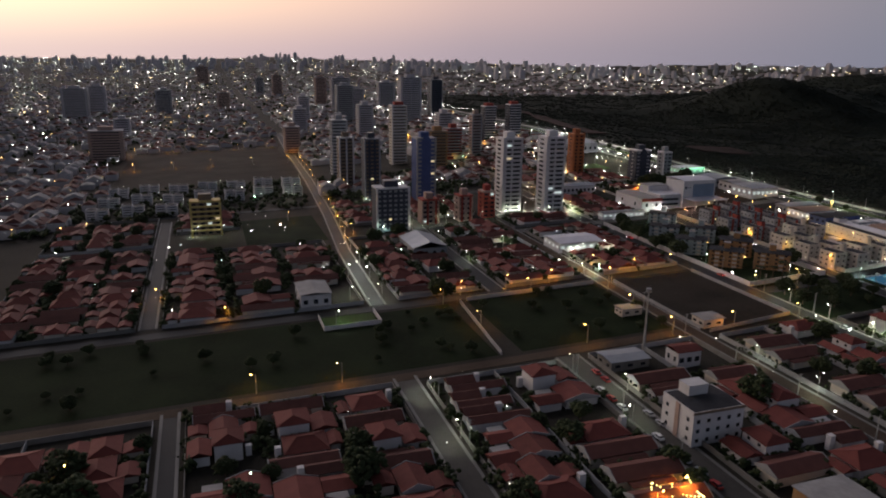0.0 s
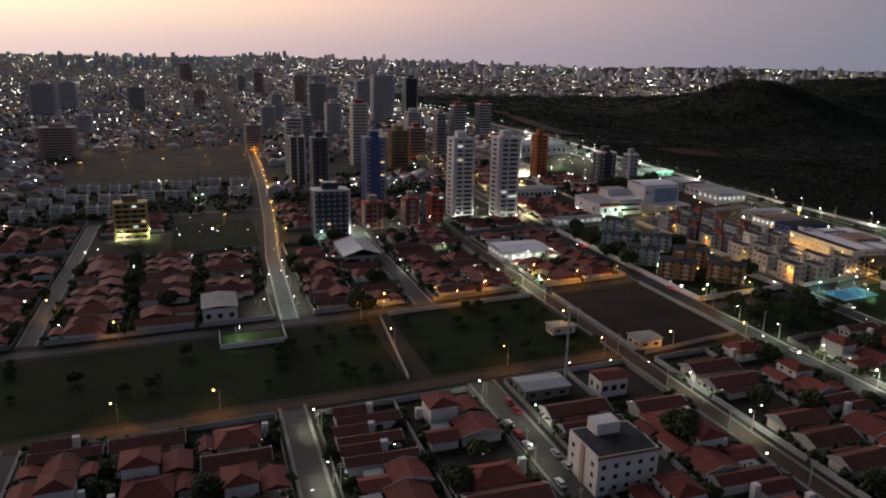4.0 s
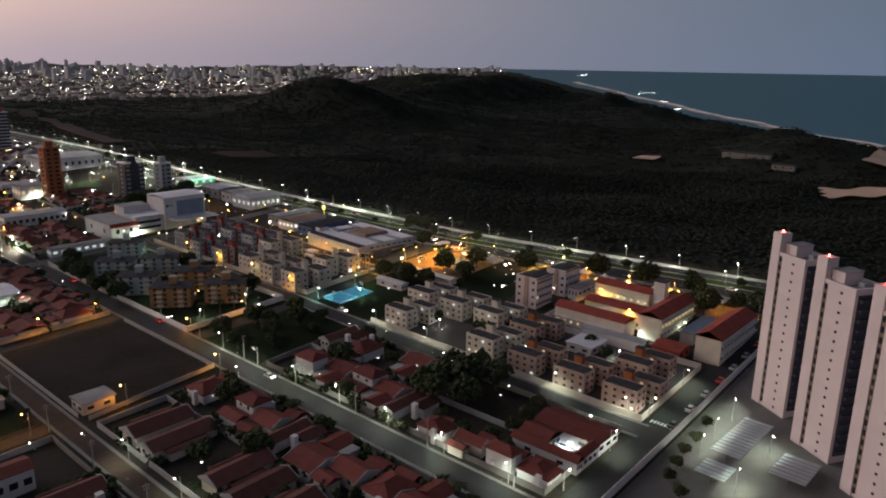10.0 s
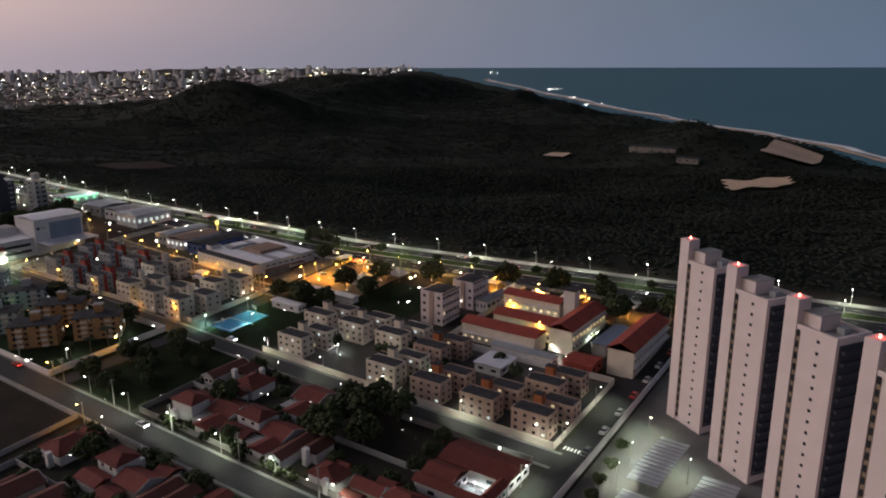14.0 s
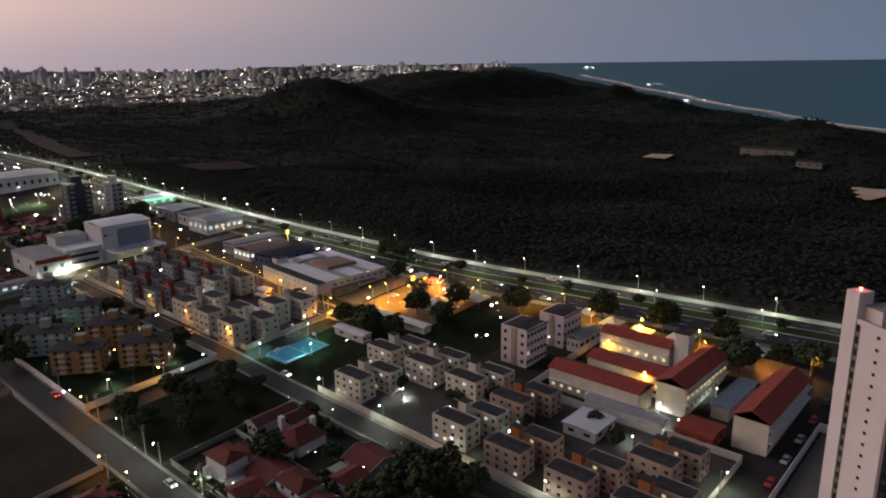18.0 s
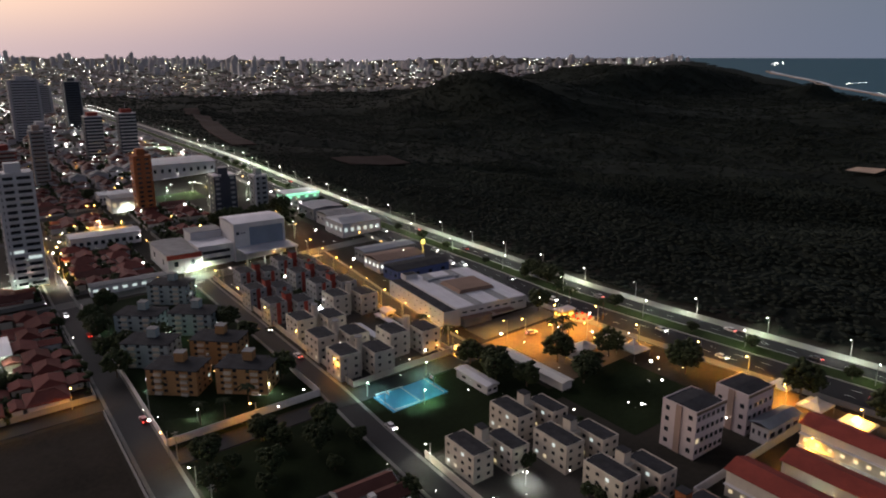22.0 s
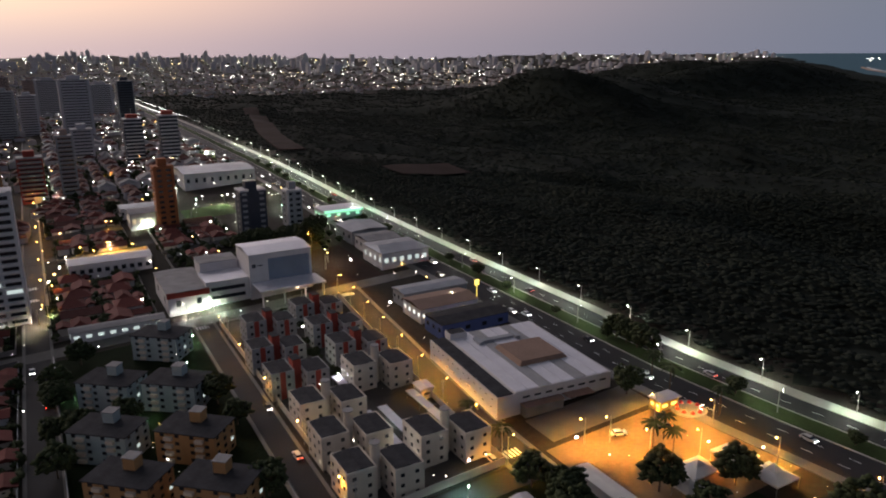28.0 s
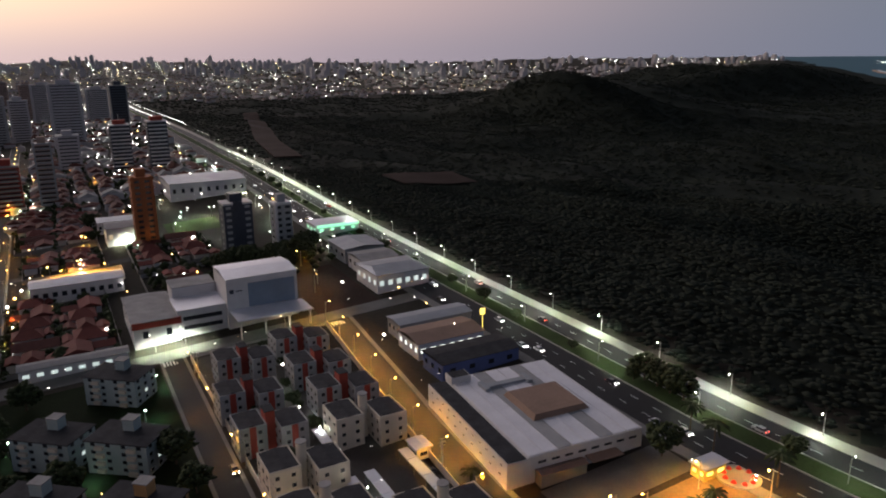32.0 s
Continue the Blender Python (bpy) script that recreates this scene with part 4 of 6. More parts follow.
# ---- blocks of flats ----
def flat_body(t, x, y, w, d, h, wall, roof, name="wing"):
    body = part(name, Mesh().box(x - w / 2, x + w / 2, y - d / 2, y + d / 2, -1.2, h), wall, t)
    m = Mesh()
    for x0, x1, y0, y1 in ((x - w / 2, x + w / 2, y - d / 2, y - d / 2 + 0.25), (x - w / 2, x + w / 2, y + d / 2 - 0.25, y + d / 2), (x - w / 2, x - w / 2 + 0.25, y - d / 2 + 0.25, y + d / 2 - 0.25), (x + w / 2 - 0.25, x + w / 2, y - d / 2 + 0.25, y + d / 2 - 0.25)):
        m.box(x0, x1, y0, y1, h + 0.003, h + 0.55)
    part("parapet", m, wall, t)
    part("roof", Mesh().hip(x - w / 2 + 0.3, x + w / 2 - 0.3, y - d / 2 + 0.3, y + d / 2 - 0.3, h + 0.35, 0.5, 0, 0, 0.1, 0), roof, t, "stained fibre-cement roof")
    return body


def make_flats(wall, roof, tower_wall, label, round_tank=True, floors=3, w=7.6, d=10.4, band=""):
    """Two wings set side by side and staggered, with a stair and tank tower between them."""
    t = thing("apartment_block", 0, 0, -500, 0, label, "apartment block")
    h = floors * 2.7
    for sx, sy in ((-5.2, 2.0), (5.2, -2.0)):
        wing = flat_body(t, sx, sy, w, d, h, wall, roof)
        if band:
            part("wall_band", Mesh().box(sx - 0.9, sx + 0.9, sy - d / 2 - 0.08, sy - d / 2 - 0.004, -1, h + 0.5), band, t, "dark red vertical band")
        windows_on(wing, w, d, floors, 2.7, 2, 3, (1.0, 0.95), "SW", 0.9, 0.045, "glass_dark", "window", sx, sy)
    if round_tank:
        part("water_tower", Mesh().cyl(0.0, 1.0, 1.25, -1, h + 4.0, 16), tower_wall, t)
        part("tower_cap", Mesh().cyl(0.0, 1.0, 1.35, h + 4.003, h + 4.3, 16), "flat_roof_light", t)
    else:
        part("stair_tower", Mesh().box(-1.35, 1.35, -1.6, 2.6, -1, h + 3.0), tower_wall, t)
        part("tower_cap", Mesh().box(-1.5, 1.5, -1.75, 2.75, h + 3.003, h + 3.2), "flat_roof", t)
    return t


WHITE_FLATS = make_flats("stucco_cream", "flat_roof", "stucco_cream", "cream three-storey flats with a round water tower")
RED_FLATS = make_flats("stucco_grey", "flat_roof", "stucco_red", "grey three-storey flats with a dark red stair tower", False, band="stucco_red")


def make_long_flats(wall, roof, tank, label):
    """Two long low wings, one set back behind the other, with a square tank tower between them."""
    t = thing("apartment_block", 0, 0, -500, 0, label, "apartment block")
    h = 7.6
    for x, y, w, d in ((-5.5, 0, 7.0, 12.8), (5.0, -4.2, 6.4, 11.0)):
        wing = flat_body(t, x, y, w, d, h, wall, roof)
        windows_on(wing, w, d, 3, 2.5, 2, 4, (1.1, 0.95), "SW", 0.95, 0.05, "glass_dark", "window", x, y)
    part("stair_tower", Mesh().box(-1.95, 1.95, -1.6, 2.0, -1, h - 0.2), wall, t)
    part("tank_tower", Mesh().box(-1.3, 1.3, -0.4, 2.6, h - 0.19, h + 3.2), tank, t)
    part("tower_cap", Mesh().box(-1.45, 1.45, -0.55, 2.75, h + 3.203, h + 3.4), roof, t)
    return t


SOUTH_FLATS = make_long_flats("stucco_cream", "flat_roof", "stucco_cream", "cream three-storey flats with a square tank tower")
DARK_FLATS = make_long_flats("stucco_salmon", "flat_roof", "brick_orange", "weathered pinkish three-storey flats with dark roofs")


def make_slab_flats(wall, label):
    """One long block of flats: hipped dark roof with wide eaves, pale balcony fronts, and a tank house."""
    t = thing("apartment_block", 0, 0, -500, 0, label, "apartment block")
    w, d, h = 17.0, 10.5, 8.8
    body = part("body", Mesh().box(-w / 2, w / 2, -d / 2, d / 2, -2, h), wall, t)
    part("roof", Mesh().hip(-w / 2, w / 2, -d / 2, d / 2, h + 0.05, 0.16, 4, 0, 0.3, 0.35), "flat_roof", t, "dark stained roof with eaves")
    part("tank_house", Mesh().box(-1.6, 1.6, 0.5, 3.6, h, h + 3.2), wall, t)
    part("tank_roof", Mesh().box(-1.8, 1.8, 0.3, 3.8, h + 3.203, h + 3.4), "flat_roof_light", t)
    front = Mesh().box(-1.1, 1.1, -0.9, 0.0, 0, 0.9).data("balcony", ["stucco_cream"])
    for f in range(4):
        for x in (-4.4, 4.4):
            part("balcony", front, None, t).matrix_basis = pose(x, -d / 2 - 0.005, 2.15 * f + 0.3)
    windows_on(body, w, d, 4, 2.15, 4, 3, (1.2, 0.95), "SE", 1.0, 0.05)
    return t


BROWN_FLATS = make_slab_flats("stucco_ochre", "ochre four-storey flats with dark eaved roofs")
GREY_FLATS = make_slab_flats("stucco_green", "grey-green four-storey flats with dark eaved roofs")


def make_far_flats():
    t = thing("apartment_block", 0, 0, -500, 0, "small white three-storey flats of a far estate", "apartment block")
    for sx, sy in ((-5.0, 1.6), (5.0, -1.6)):
        flat_body(t, sx, sy, 9, 11, 11, "stucco_white", "flat_roof")
        for f in range(4):
            part("window_row", Mesh().box(sx - 3.4, sx + 3.4, sy - 5.56, sy - 5.49, f * 2.75 + 1, f * 2.75 + 2.0), "glass_dark", t)
    return t


FAR_FLATS = make_far_flats()


def place(proto, x, y, rz=0.0, group="", s=(1, 1, 1)):
    return tagged(copy_thing(proto, pose(x, y, H(x, y), 0, 0, rz) @ Matrix.Diagonal((*s, 1))), group=group)


for x, y in ((272.9, 305.8), (273.4, 323.6), (274.5, 343.0), (294.4, 309.9), (295.9, 356.4)):
    place(WHITE_FLATS, x, y, 0, "estate by the store")
for x, y in ((272.9, 366.0), (297.0, 375.2), (272.9, 387.4), (296.4, 394.6), (277.5, 411.4), (297.5, 416.6)):
    place(RED_FLATS, x, y, 0, "estate by the store", (0.95, 0.95, 1))
for x, y in ((272.2, 238.3), (292.4, 245), (292.6, 227.0), (292, 208.5), (271.4, 195.2)):
    place(SOUTH_FLATS, x, y, 0, "estate by the school", (0.9, 0.95, 0.92))
for x, y in ((270, 176), (269.6, 157), (269.4, 139), (287, 144), (290.5, 190)):
    place(DARK_FLATS, x, y, 0, "estate by the school", (0.9, 0.92, 0.88))
for x, y in ((239, 319.5), (221, 333), (239, 347)):
    place(BROWN_FLATS, x, y, -42, "ochre flats")
for x, y in ((219, 360), (223, 391), (240, 379), (242, 420)):
    place(GREY_FLATS, x, y, -40, "grey-green flats")
for i in range(7):
    for y in (588, 630, 672):
        if not (i > 3 and y < 600):
            place(FAR_FLATS, -114 + 23.5 * i + (y - 630) * 0.08, y + 7 * (i % 2), 0, "far estate", (0.8, 0.8, 0.68))
for x, y in ((-104, 606), (-60, 612), (-14, 650), (30, 646), (-80, 652), (-36, 690), (14, 690), (-110, 690), (-2, 612), (20, 616)):
    lamp("white", x, y, 0, 700, "estate lamps")
garden_wall([(303.8, 297), (304.2, 319), (306.3, 352), (309.8, 387), (314.6, 436)], 2.2, "stucco_cream", "cream perimeter wall of the estate")
garden_wall([(265.4, 297), (265.4, 436)], 2.2, "stucco_cream", "cream perimeter wall of the estate")
garden_wall([(265.4, 297), (303.8, 297)], 2.2, "stucco_cream", "cream perimeter wall of the estate")
garden_wall([(207.8, 436), (207.8, 299), (254.5, 299), (254.5, 330)], 2.4, "stucco_white", "white perimeter wall lit by street lamps")
garden_wall([(261.6, 250), (260, 190), (258.8, 130), (303, 130), (303, 150)], 2.2, "stucco_cream", "cream perimeter wall of the southern estate")
garden_wall([(68, 330), (63, 268)], 1.8, "stucco_grey", "grey wall between the meadows")
garden_wall([(150.5, 330), (150.5, 262)], 1.6, "stucco_grey", "low grey wall of the dirt plot")
garden_wall([(197.2, 330), (197.2, 262), (152, 258)], 1.6, "stucco_grey", "low grey wall of the dirt plot")
garden_wall([(72, 331.6), (140, 331.6)], 1.8, "stucco_cream", "cream wall along the lamp-lit street")
garden_wall([(208, 126), (208, 119), (330, 119), (330, 60)], 2.6, "stucco_white", "tall white wall round the towers")
for x, y, k in ((268, 312, "yard"), (281, 312, "yard"), (285, 330, "yard"), (268, 331, "yard"), (283, 345, "yard"), (303, 318, "yard"), (285, 362, "yard"), (268, 352, "yard"), (284, 376, "yard"), (304, 380, "yard"), (283, 392, "yard"), (282, 408, "yard"), (303, 410, "yard"), (274, 224, "yard"), (292, 210, "yard"), (273, 182, "green"), (274, 162, "yard"), (276, 200, "green"), (293, 190, "yard"), (272, 143, "yard"), (292, 155, "yard"), (296, 225, "green"), (219, 308, "yard"), (242, 310, "yard"), (214, 340, "green"), (228, 372, "green"), (246, 398, "green"), (252, 420, "green"), (240, 430, "green"), (212, 400, "green")):
    lamp(k, x, y, 0, 330, "yard lamps")


# ---- towers ----
def make_tower(x, y, w, d, h, wall, trim, label, nx=3, balcony=True, near=True, roof_block=True, group="", rz=0.0, lit=0.05, sides="", dark="glass_dark", band="", frac=0.55, fins=(), crown=""):
    """A high-rise: shaft, floor ledges or balconies, windows and a roof house."""
    t = thing("apartment_tower", x, y, H(x, y), rz, label, "high-rise", group)
    sides = sides or ("SE" if x < 120 else "SW")
    floors = max(3, int(h / 3.0))
    s = h / floors
    shaft = part("shaft", Mesh().box(-w / 2, w / 2, -d / 2, d / 2, -2, h), wall, t)
    if band:
        part("face_band", Mesh().box(-w * 0.16, w * 0.16, -d / 2 - 0.25, -d / 2 - 0.004, 0, h + 1.5), band, t)
    if balcony:
        slab = Mesh().box(-w * 0.46, w * 0.46, -d / 2 - 1.2, -d / 2 - 0.005, 0, 0.95)
        slab = slab.data("balcony", [trim])
        for f in range(1, floors):
            part("balcony", slab, None, t).matrix_basis = pose(0, 0, f * s)
    if near:
        windows_on(shaft, w, d, floors, s, nx, 1, (w / nx * frac, s * 0.45), sides, s * 0.35, lit, dark, rng=GARDEN)
    else:
        m = Mesh()
        for f in range(floors):
            m.box(-w * 0.4, w * 0.4, -d / 2 - 0.05, d / 2 + 0.05, f * s + s * 0.4, f * s + s * 0.75)
            m.box(-w / 2 - 0.05, w / 2 + 0.05, -d * 0.33, d * 0.33, f * s + s * 0.4, f * s + s * 0.75)
        tagged(part("window_band", m, dark, t, "dark rows of windows"), kind="stuff")
    for px in fins:
        part("pier", Mesh().box(px * w - 0.55, px * w + 0.55, -d / 2 - 1.35, -d / 2 - 0.006, -2, h + 1.6), trim, t, "pale upright pier")
    if crown:
        part("crown", Mesh().box(-w * 0.3, w * 0.3, -d * 0.3, d * 0.3, h + 0.904, h + 4.2), crown, t, "dark red roof crown")
        part("mast", Mesh().cyl(0, 0, 0.18, h + 4.2, h + 9, 6), "steel", t)
    if roof_block:
        part("parapet", Mesh().box(-w / 2 - 0.15, w / 2 + 0.15, -d / 2 - 0.15, d / 2 + 0.15, h + 0.003, h + 0.9), trim, t)
        if not crown:
            part("roof_house", Mesh().box(-w * 0.22, w * 0.22, -d * 0.2, d * 0.3, h + 0.9, h + 5), wall, t)
    return t


make_tower(168, 506, 15, 13, 52, "stucco_white", "stucco_white", "white twin tower with close rows of balconies", 2, group="twin white towers", frac=0.8, fins=(-0.46, -0.36, 0.46))
make_tower(194, 490, 15, 13, 53, "stucco_white", "stucco_white", "white twin tower with close rows of balconies", 2, group="twin white towers", frac=0.8, fins=(-0.46, -0.36, 0.46))
make_tower(119, 556, 15.5, 13, 50, "stucco_blue", "stucco_grey", "dark blue tower with pale window strips", 3, balcony=False, band="stucco_blue", fins=(-0.46, 0.46), dark="stucco_grey")
make_tower(74, 484, 22, 14, 28, "dark_cladding", "stucco_white", "dark blue-grey flats with white window frames", 6, balcony=False, dark="stucco_grey", fins=(-0.49, 0.49))
make_tower(273, 597, 11, 10, 36, "brick_orange", "brick_orange", "slim orange-brown tower with a stepped top", 2, balcony=False, fins=(-0.4, 0.4))
make_tower(311, 554, 14, 11, 25, "dark_cladding", "stucco_white", "black office block with a white centre strip", 3, balcony=False, band="dark_cladding", dark="stucco_grey")
make_tower(333, 550, 9, 8, 22, "stucco_grey", "stucco_white", "pale grey office block beside the black one", 2, balcony=False, fins=(-0.42,))
make_tower(151, 752, 16, 12, 59, "stucco_cream", "stucco_white", "tall cream tower with close rows of balconies", 3, near=False, fins=(-0.46,), crown="stucco_red")
make_tower(83, 720, 15, 13, 52, "stucco_grey", "stucco_white", "grey tower with white balcony fronts", 3, near=False, fins=(0.44,))
make_tower(85, 590, 13, 11, 48, "dark_cladding", "stucco_grey", "dark brown-grey tower with pale frames", 3, dark="shutter", balcony=False, fins=(-0.46, 0.46))
make_tower(76, 650, 13, 11, 43, "shutter", "stucco_white", "brown tower with white corner strips", 3, near=False, balcony=False, fins=(-0.46, 0.0, 0.46))
make_tower(181, 714, 18, 14, 34, "stucco_ochre", "shutter", "brown apartment tower among trees", 3, near=False)
make_tower(207, 742, 16, 14, 31, "stucco_red", "stucco_grey", "reddish tower with greenish lit balconies", 3, near=False)
make_tower(230, 735, 11, 9, 43, "stucco_salmon", "stucco_grey", "reddish tower with grey bands", 3, near=False, fins=(-0.44, 0.44))
make_tower(-43, 516, 19, 10, 22, "shutter", "yellow_panel", "white flats with yellow balcony panels", 4, balcony=True, fins=(-0.48, 0.48))
make_tower(103, 492, 12, 11, 16, "stucco_salmon", "stucco_red", "low salmon-red flats beside a tower", 3, balcony=False, fins=(-0.2, 0.3))
make_tower(128, 490, 10, 10, 17, "stucco_salmon", "stucco_red", "low salmon-red flats beside a tower", 2, balcony=False, fins=(-0.3, 0.3))
make_tower(146, 492, 9, 10, 18, "stucco_red", "stucco_salmon", "low brick-red flats beside houses", 2, balcony=False)
make_tower(287, 840, 15, 13, 39, "dark_cladding", "stucco_white", "grey slab with white bands and a red top", 3, near=False, group="banded slabs", crown="stucco_red")
make_tower(314, 828, 15, 13, 40, "dark_cladding", "stucco_white", "grey slab with white bands and a red top", 3, near=False, group="banded slabs", crown="stucco_red")
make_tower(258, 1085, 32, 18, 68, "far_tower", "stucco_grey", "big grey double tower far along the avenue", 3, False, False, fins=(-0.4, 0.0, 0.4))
make_tower(316, 1140, 20, 18, 60, "dark_cladding", "stucco_grey", "dark square tower beside the avenue", 3, False, False, fins=(-0.46, 0.46))
# some of these walls use the colours paled for distance haze
for x, y, w, h in ((243, 1569, 40, 60), (314, 1456, 34, 49), (-258, 1512, 45, 55), (-238, 1654, 34, 53), (-145, 923, 36, 33), (-110, 1607, 31, 46), (-151, 1177, 22, 26), (120, 923, 19, 37), (210, 1241, 22, 50), (129, 1308, 19, 41), (8, 1671, 26, 35), (165, 2101, 26, 57), (-26, 2900, 46, 60), (126, 2212, 23, 47), (183, 1210, 28, 59), (218, 1677, 25, 60), (60, 905, 18, 30), (170, 1000, 20, 42), (95, 1100, 20, 36), (250, 900, 18, 30)):
    make_tower(x, y, w, 18, h, GARDEN.choice(("far_tower", "stucco_grey", "stucco_salmon", "far_wall")), "stucco_grey", "distant apartment tower in haze-toned wall colour", 3, False, False, group="distant towers")


def make_slab_tower():
    """The pale pink towers by the car park: a windowed face with a tall pylon, and a balcony end with its shade put
    into dark colour.
    """
    t = thing("residential_tower", 0, 0, -500, 0, "pale pink high-rise with narrow window strips and a pylon", "high-rise")
    h, floors = 47.5, 18
    s = h / floors
    part("shaft", Mesh().box(-6.4, 6.4, -5, 5, -2, h), "tower_pink", t)
    # the end's shade is painted by this dark sheet laid on the shaft
    part("end_recess", Mesh().box(-6.75, -6.4, -4.2, 4.0, 2, h - 0.8), "dark_cladding", t, "dark sheet painted as the shaded balcony end")
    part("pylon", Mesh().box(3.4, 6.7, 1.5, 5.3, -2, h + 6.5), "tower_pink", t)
    # no hollow here: the recess's shade is in the strip's brown colour
    part("window_recess", Mesh().box(2.3, 3.38, 4.9, 5.06, 1, h - 0.6), "shutter", t, "flat brown strip painted as a shaded window recess")
    part("parapet", Mesh().box(-6.6, 3.3, 4.6, 5.2, h + 0.003, h + 1.0), "tower_pink", t)
    part("parapet", Mesh().box(-6.6, 6.6, -5.2, -4.6, h + 0.003, h + 1.0), "tower_pink", t)
    part("parapet", Mesh().box(-6.6, -6.0, -4.6, 4.6, h + 0.003, h + 1.0), "tower_pink", t)
    part("roof", Mesh().box(-5.99, 6.4, -4.59, 4.59, h + 0.004, h + 0.2), "flat_roof_light", t)
    part("tank_house", Mesh().box(-1.0, 3.3, -2.5, 3.4, h + 0.2, h + 3.6), "tower_pink", t)
    part("tank_roof", Mesh().box(-1.2, 3.35, -2.7, 3.6, h + 3.603, h + 3.8), "flat_roof_light", t)
    part("roof_machine", Mesh().box(-4.4, -2.6, -2.0, 0.5, h + 0.2, h + 1.6), "metal_roof_grey", t)
    part("warning_light", Mesh().cyl(5.0, 3.4, 0.22, h + 6.5, h + 7.1, 8), "beacon_red", t, "small red warning light")
    win, slit = pane(0.75, 0.7, "glass_dark"), pane(0.85, 1.5, "glass_dark")
    # slabs coloured dark too, for the shade on that end
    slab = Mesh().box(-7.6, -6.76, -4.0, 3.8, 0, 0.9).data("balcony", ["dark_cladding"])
    for f in range(floors):
        z = f * s + 1.0
        part("window", win, None, t).matrix_basis = pose(-2.2, 4.97, z, 0, 0, 180)
        part("window", slit, None, t).matrix_basis = pose(2.84, 5.04, z, 0, 0, 180)
        if f:
            part("balcony", slab, None, t).matrix_basis = pose(0, 0, f * s)
    return t


SLAB = make_slab_tower()
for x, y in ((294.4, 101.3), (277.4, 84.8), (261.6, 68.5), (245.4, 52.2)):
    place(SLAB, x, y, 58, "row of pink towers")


# ---- the store and its neighbours ----
def long_windows(t, x, y0, y1, z, n, size, face="W", material="glass_dark"):
    for i in range(n):
        y = y0 + (y1 - y0) * (i + 0.5) / n
        part("window", pane(*size, material), None, t).matrix_basis = pose(x, y, z, 0, 0, -90 if face == "W" else 90)


def row_windows(t, x0, x1, y, z, n, size, material="glass_dark"):
    for i in range(n):
        part("window", pane(*size, material), None, t).matrix_basis = pose(x0 + (x1 - x0) * (i + 0.5) / n, y, z)


def store():
    z = H(335, 335)
    t = thing("store", 337.2, 336.5, z, -5, "big white store with a ribbed pale metal roof", "store")
    t.scale = (1, 1, 0.74)
    part("wall", Mesh().box(-16, 17, -23, 23, -3, 8.2), "stucco_white", t)
    front = part("front_wall", Mesh().box(-21.5, -16.01, -23, 23, -3, 7.6), "stucco_white", t)
    part("front_roof", Mesh().box(-21.2, -16.3, -22.7, 22.7, 7.603, 7.9), "flat_roof", t, "dark flat roof along the street")
    rib = Mesh().box(-1.85, 1.85, -22.6, 22.6, 0, 0.22)
    rib.box(1.7, 1.85, -22.6, 22.6, 0.22, 0.34)
    a, b = rib.data("roof_sheet", ["metal_roof"]), rib.data("roof_sheet", ["stucco_grey"])
    for i in range(8):
        o = part("roof_sheet", b if i in (2, 5) else a, None, t)
        o.matrix_basis = pose(-13.6 + 4.0 * i, 0, 8.21)
    part("raised_roof", Mesh().prism([(-6, -9), (11, -9), (11, 7), (-6, 7)], 8.45, 10.2, 0, [(-5, -8.2), (10, -8.2), (10, 6.2), (-5, 6.2)]), "rust_roof", t, "raised brown roof box")
    part("roof_duct", Mesh().box(-8, 4, 12, 14, 8.45, 9.4).box(4, 5.5, 10.5, 15.5, 8.45, 9.8).box(-9.5, -8, 10.5, 15.5, 8.45, 9.8), "metal_roof_grey", t)
    part("corner_tower", Mesh().box(-16, -10, 19, 23.4, 8.22, 10.8), "stucco_white", t)
    part("corner_roof", Mesh().box(-15.7, -10.3, 19.3, 23.1, 10.803, 11.0), "flat_roof", t)
    part("canopy", Mesh().box(0, 9, -26.5, -23.02, 3.4, 3.7), "rust_roof", t)
    part("annexe", Mesh().box(-14, -1.5, -26, -23.02, -3, 3.35), "rough_render", t)
    part("annexe_roof", Mesh().hip(-14, -1.5, -26, -23.4, 3.6, 0.6, 0, 0, 0.12, 0.3), "rust_roof", t)
    long_windows(front, -21.47, -22, 22, 1.8, 9, (1.0, 0.5))
    long_windows(front, -21.47, -22, 22, 5.4, 12, (0.9, 0.4))
    row_windows(t, -14, 16, -22.97, 5.2, 8, (2.2, 0.8))
    return t


store()


def shed(name, x0, x1, y0, y1, h, rise, wall, roof, label, category="shed", inset=0, n=4, lit="glass_dark", group=""):
    x, y = (x0 + x1) / 2, (y0 + y1) / 2
    w, d = (x1 - x0) / 2, (y1 - y0) / 2
    t = thing(name, x, y, H(x, y), 0, label, category, group)
    body = part("wall", Mesh().box(-w, w, -d, d, -2.5, h), wall, t)
    part("roof", Mesh().hip(-w, w, -d, d, h + 0.2, rise, inset, 0, 0.18, 0.5), roof, t)
    if n:
        row_windows(body, -w, w, -d + 0.03, h * 0.35, n, (min(2.0, 1.2 * w / n), h * 0.3), lit)
        long_windows(body, -w + 0.03, -d, d, h * 0.35, max(2, n // 2 + 1), (min(2.0, d / n), h * 0.3), "W", lit)
    return t


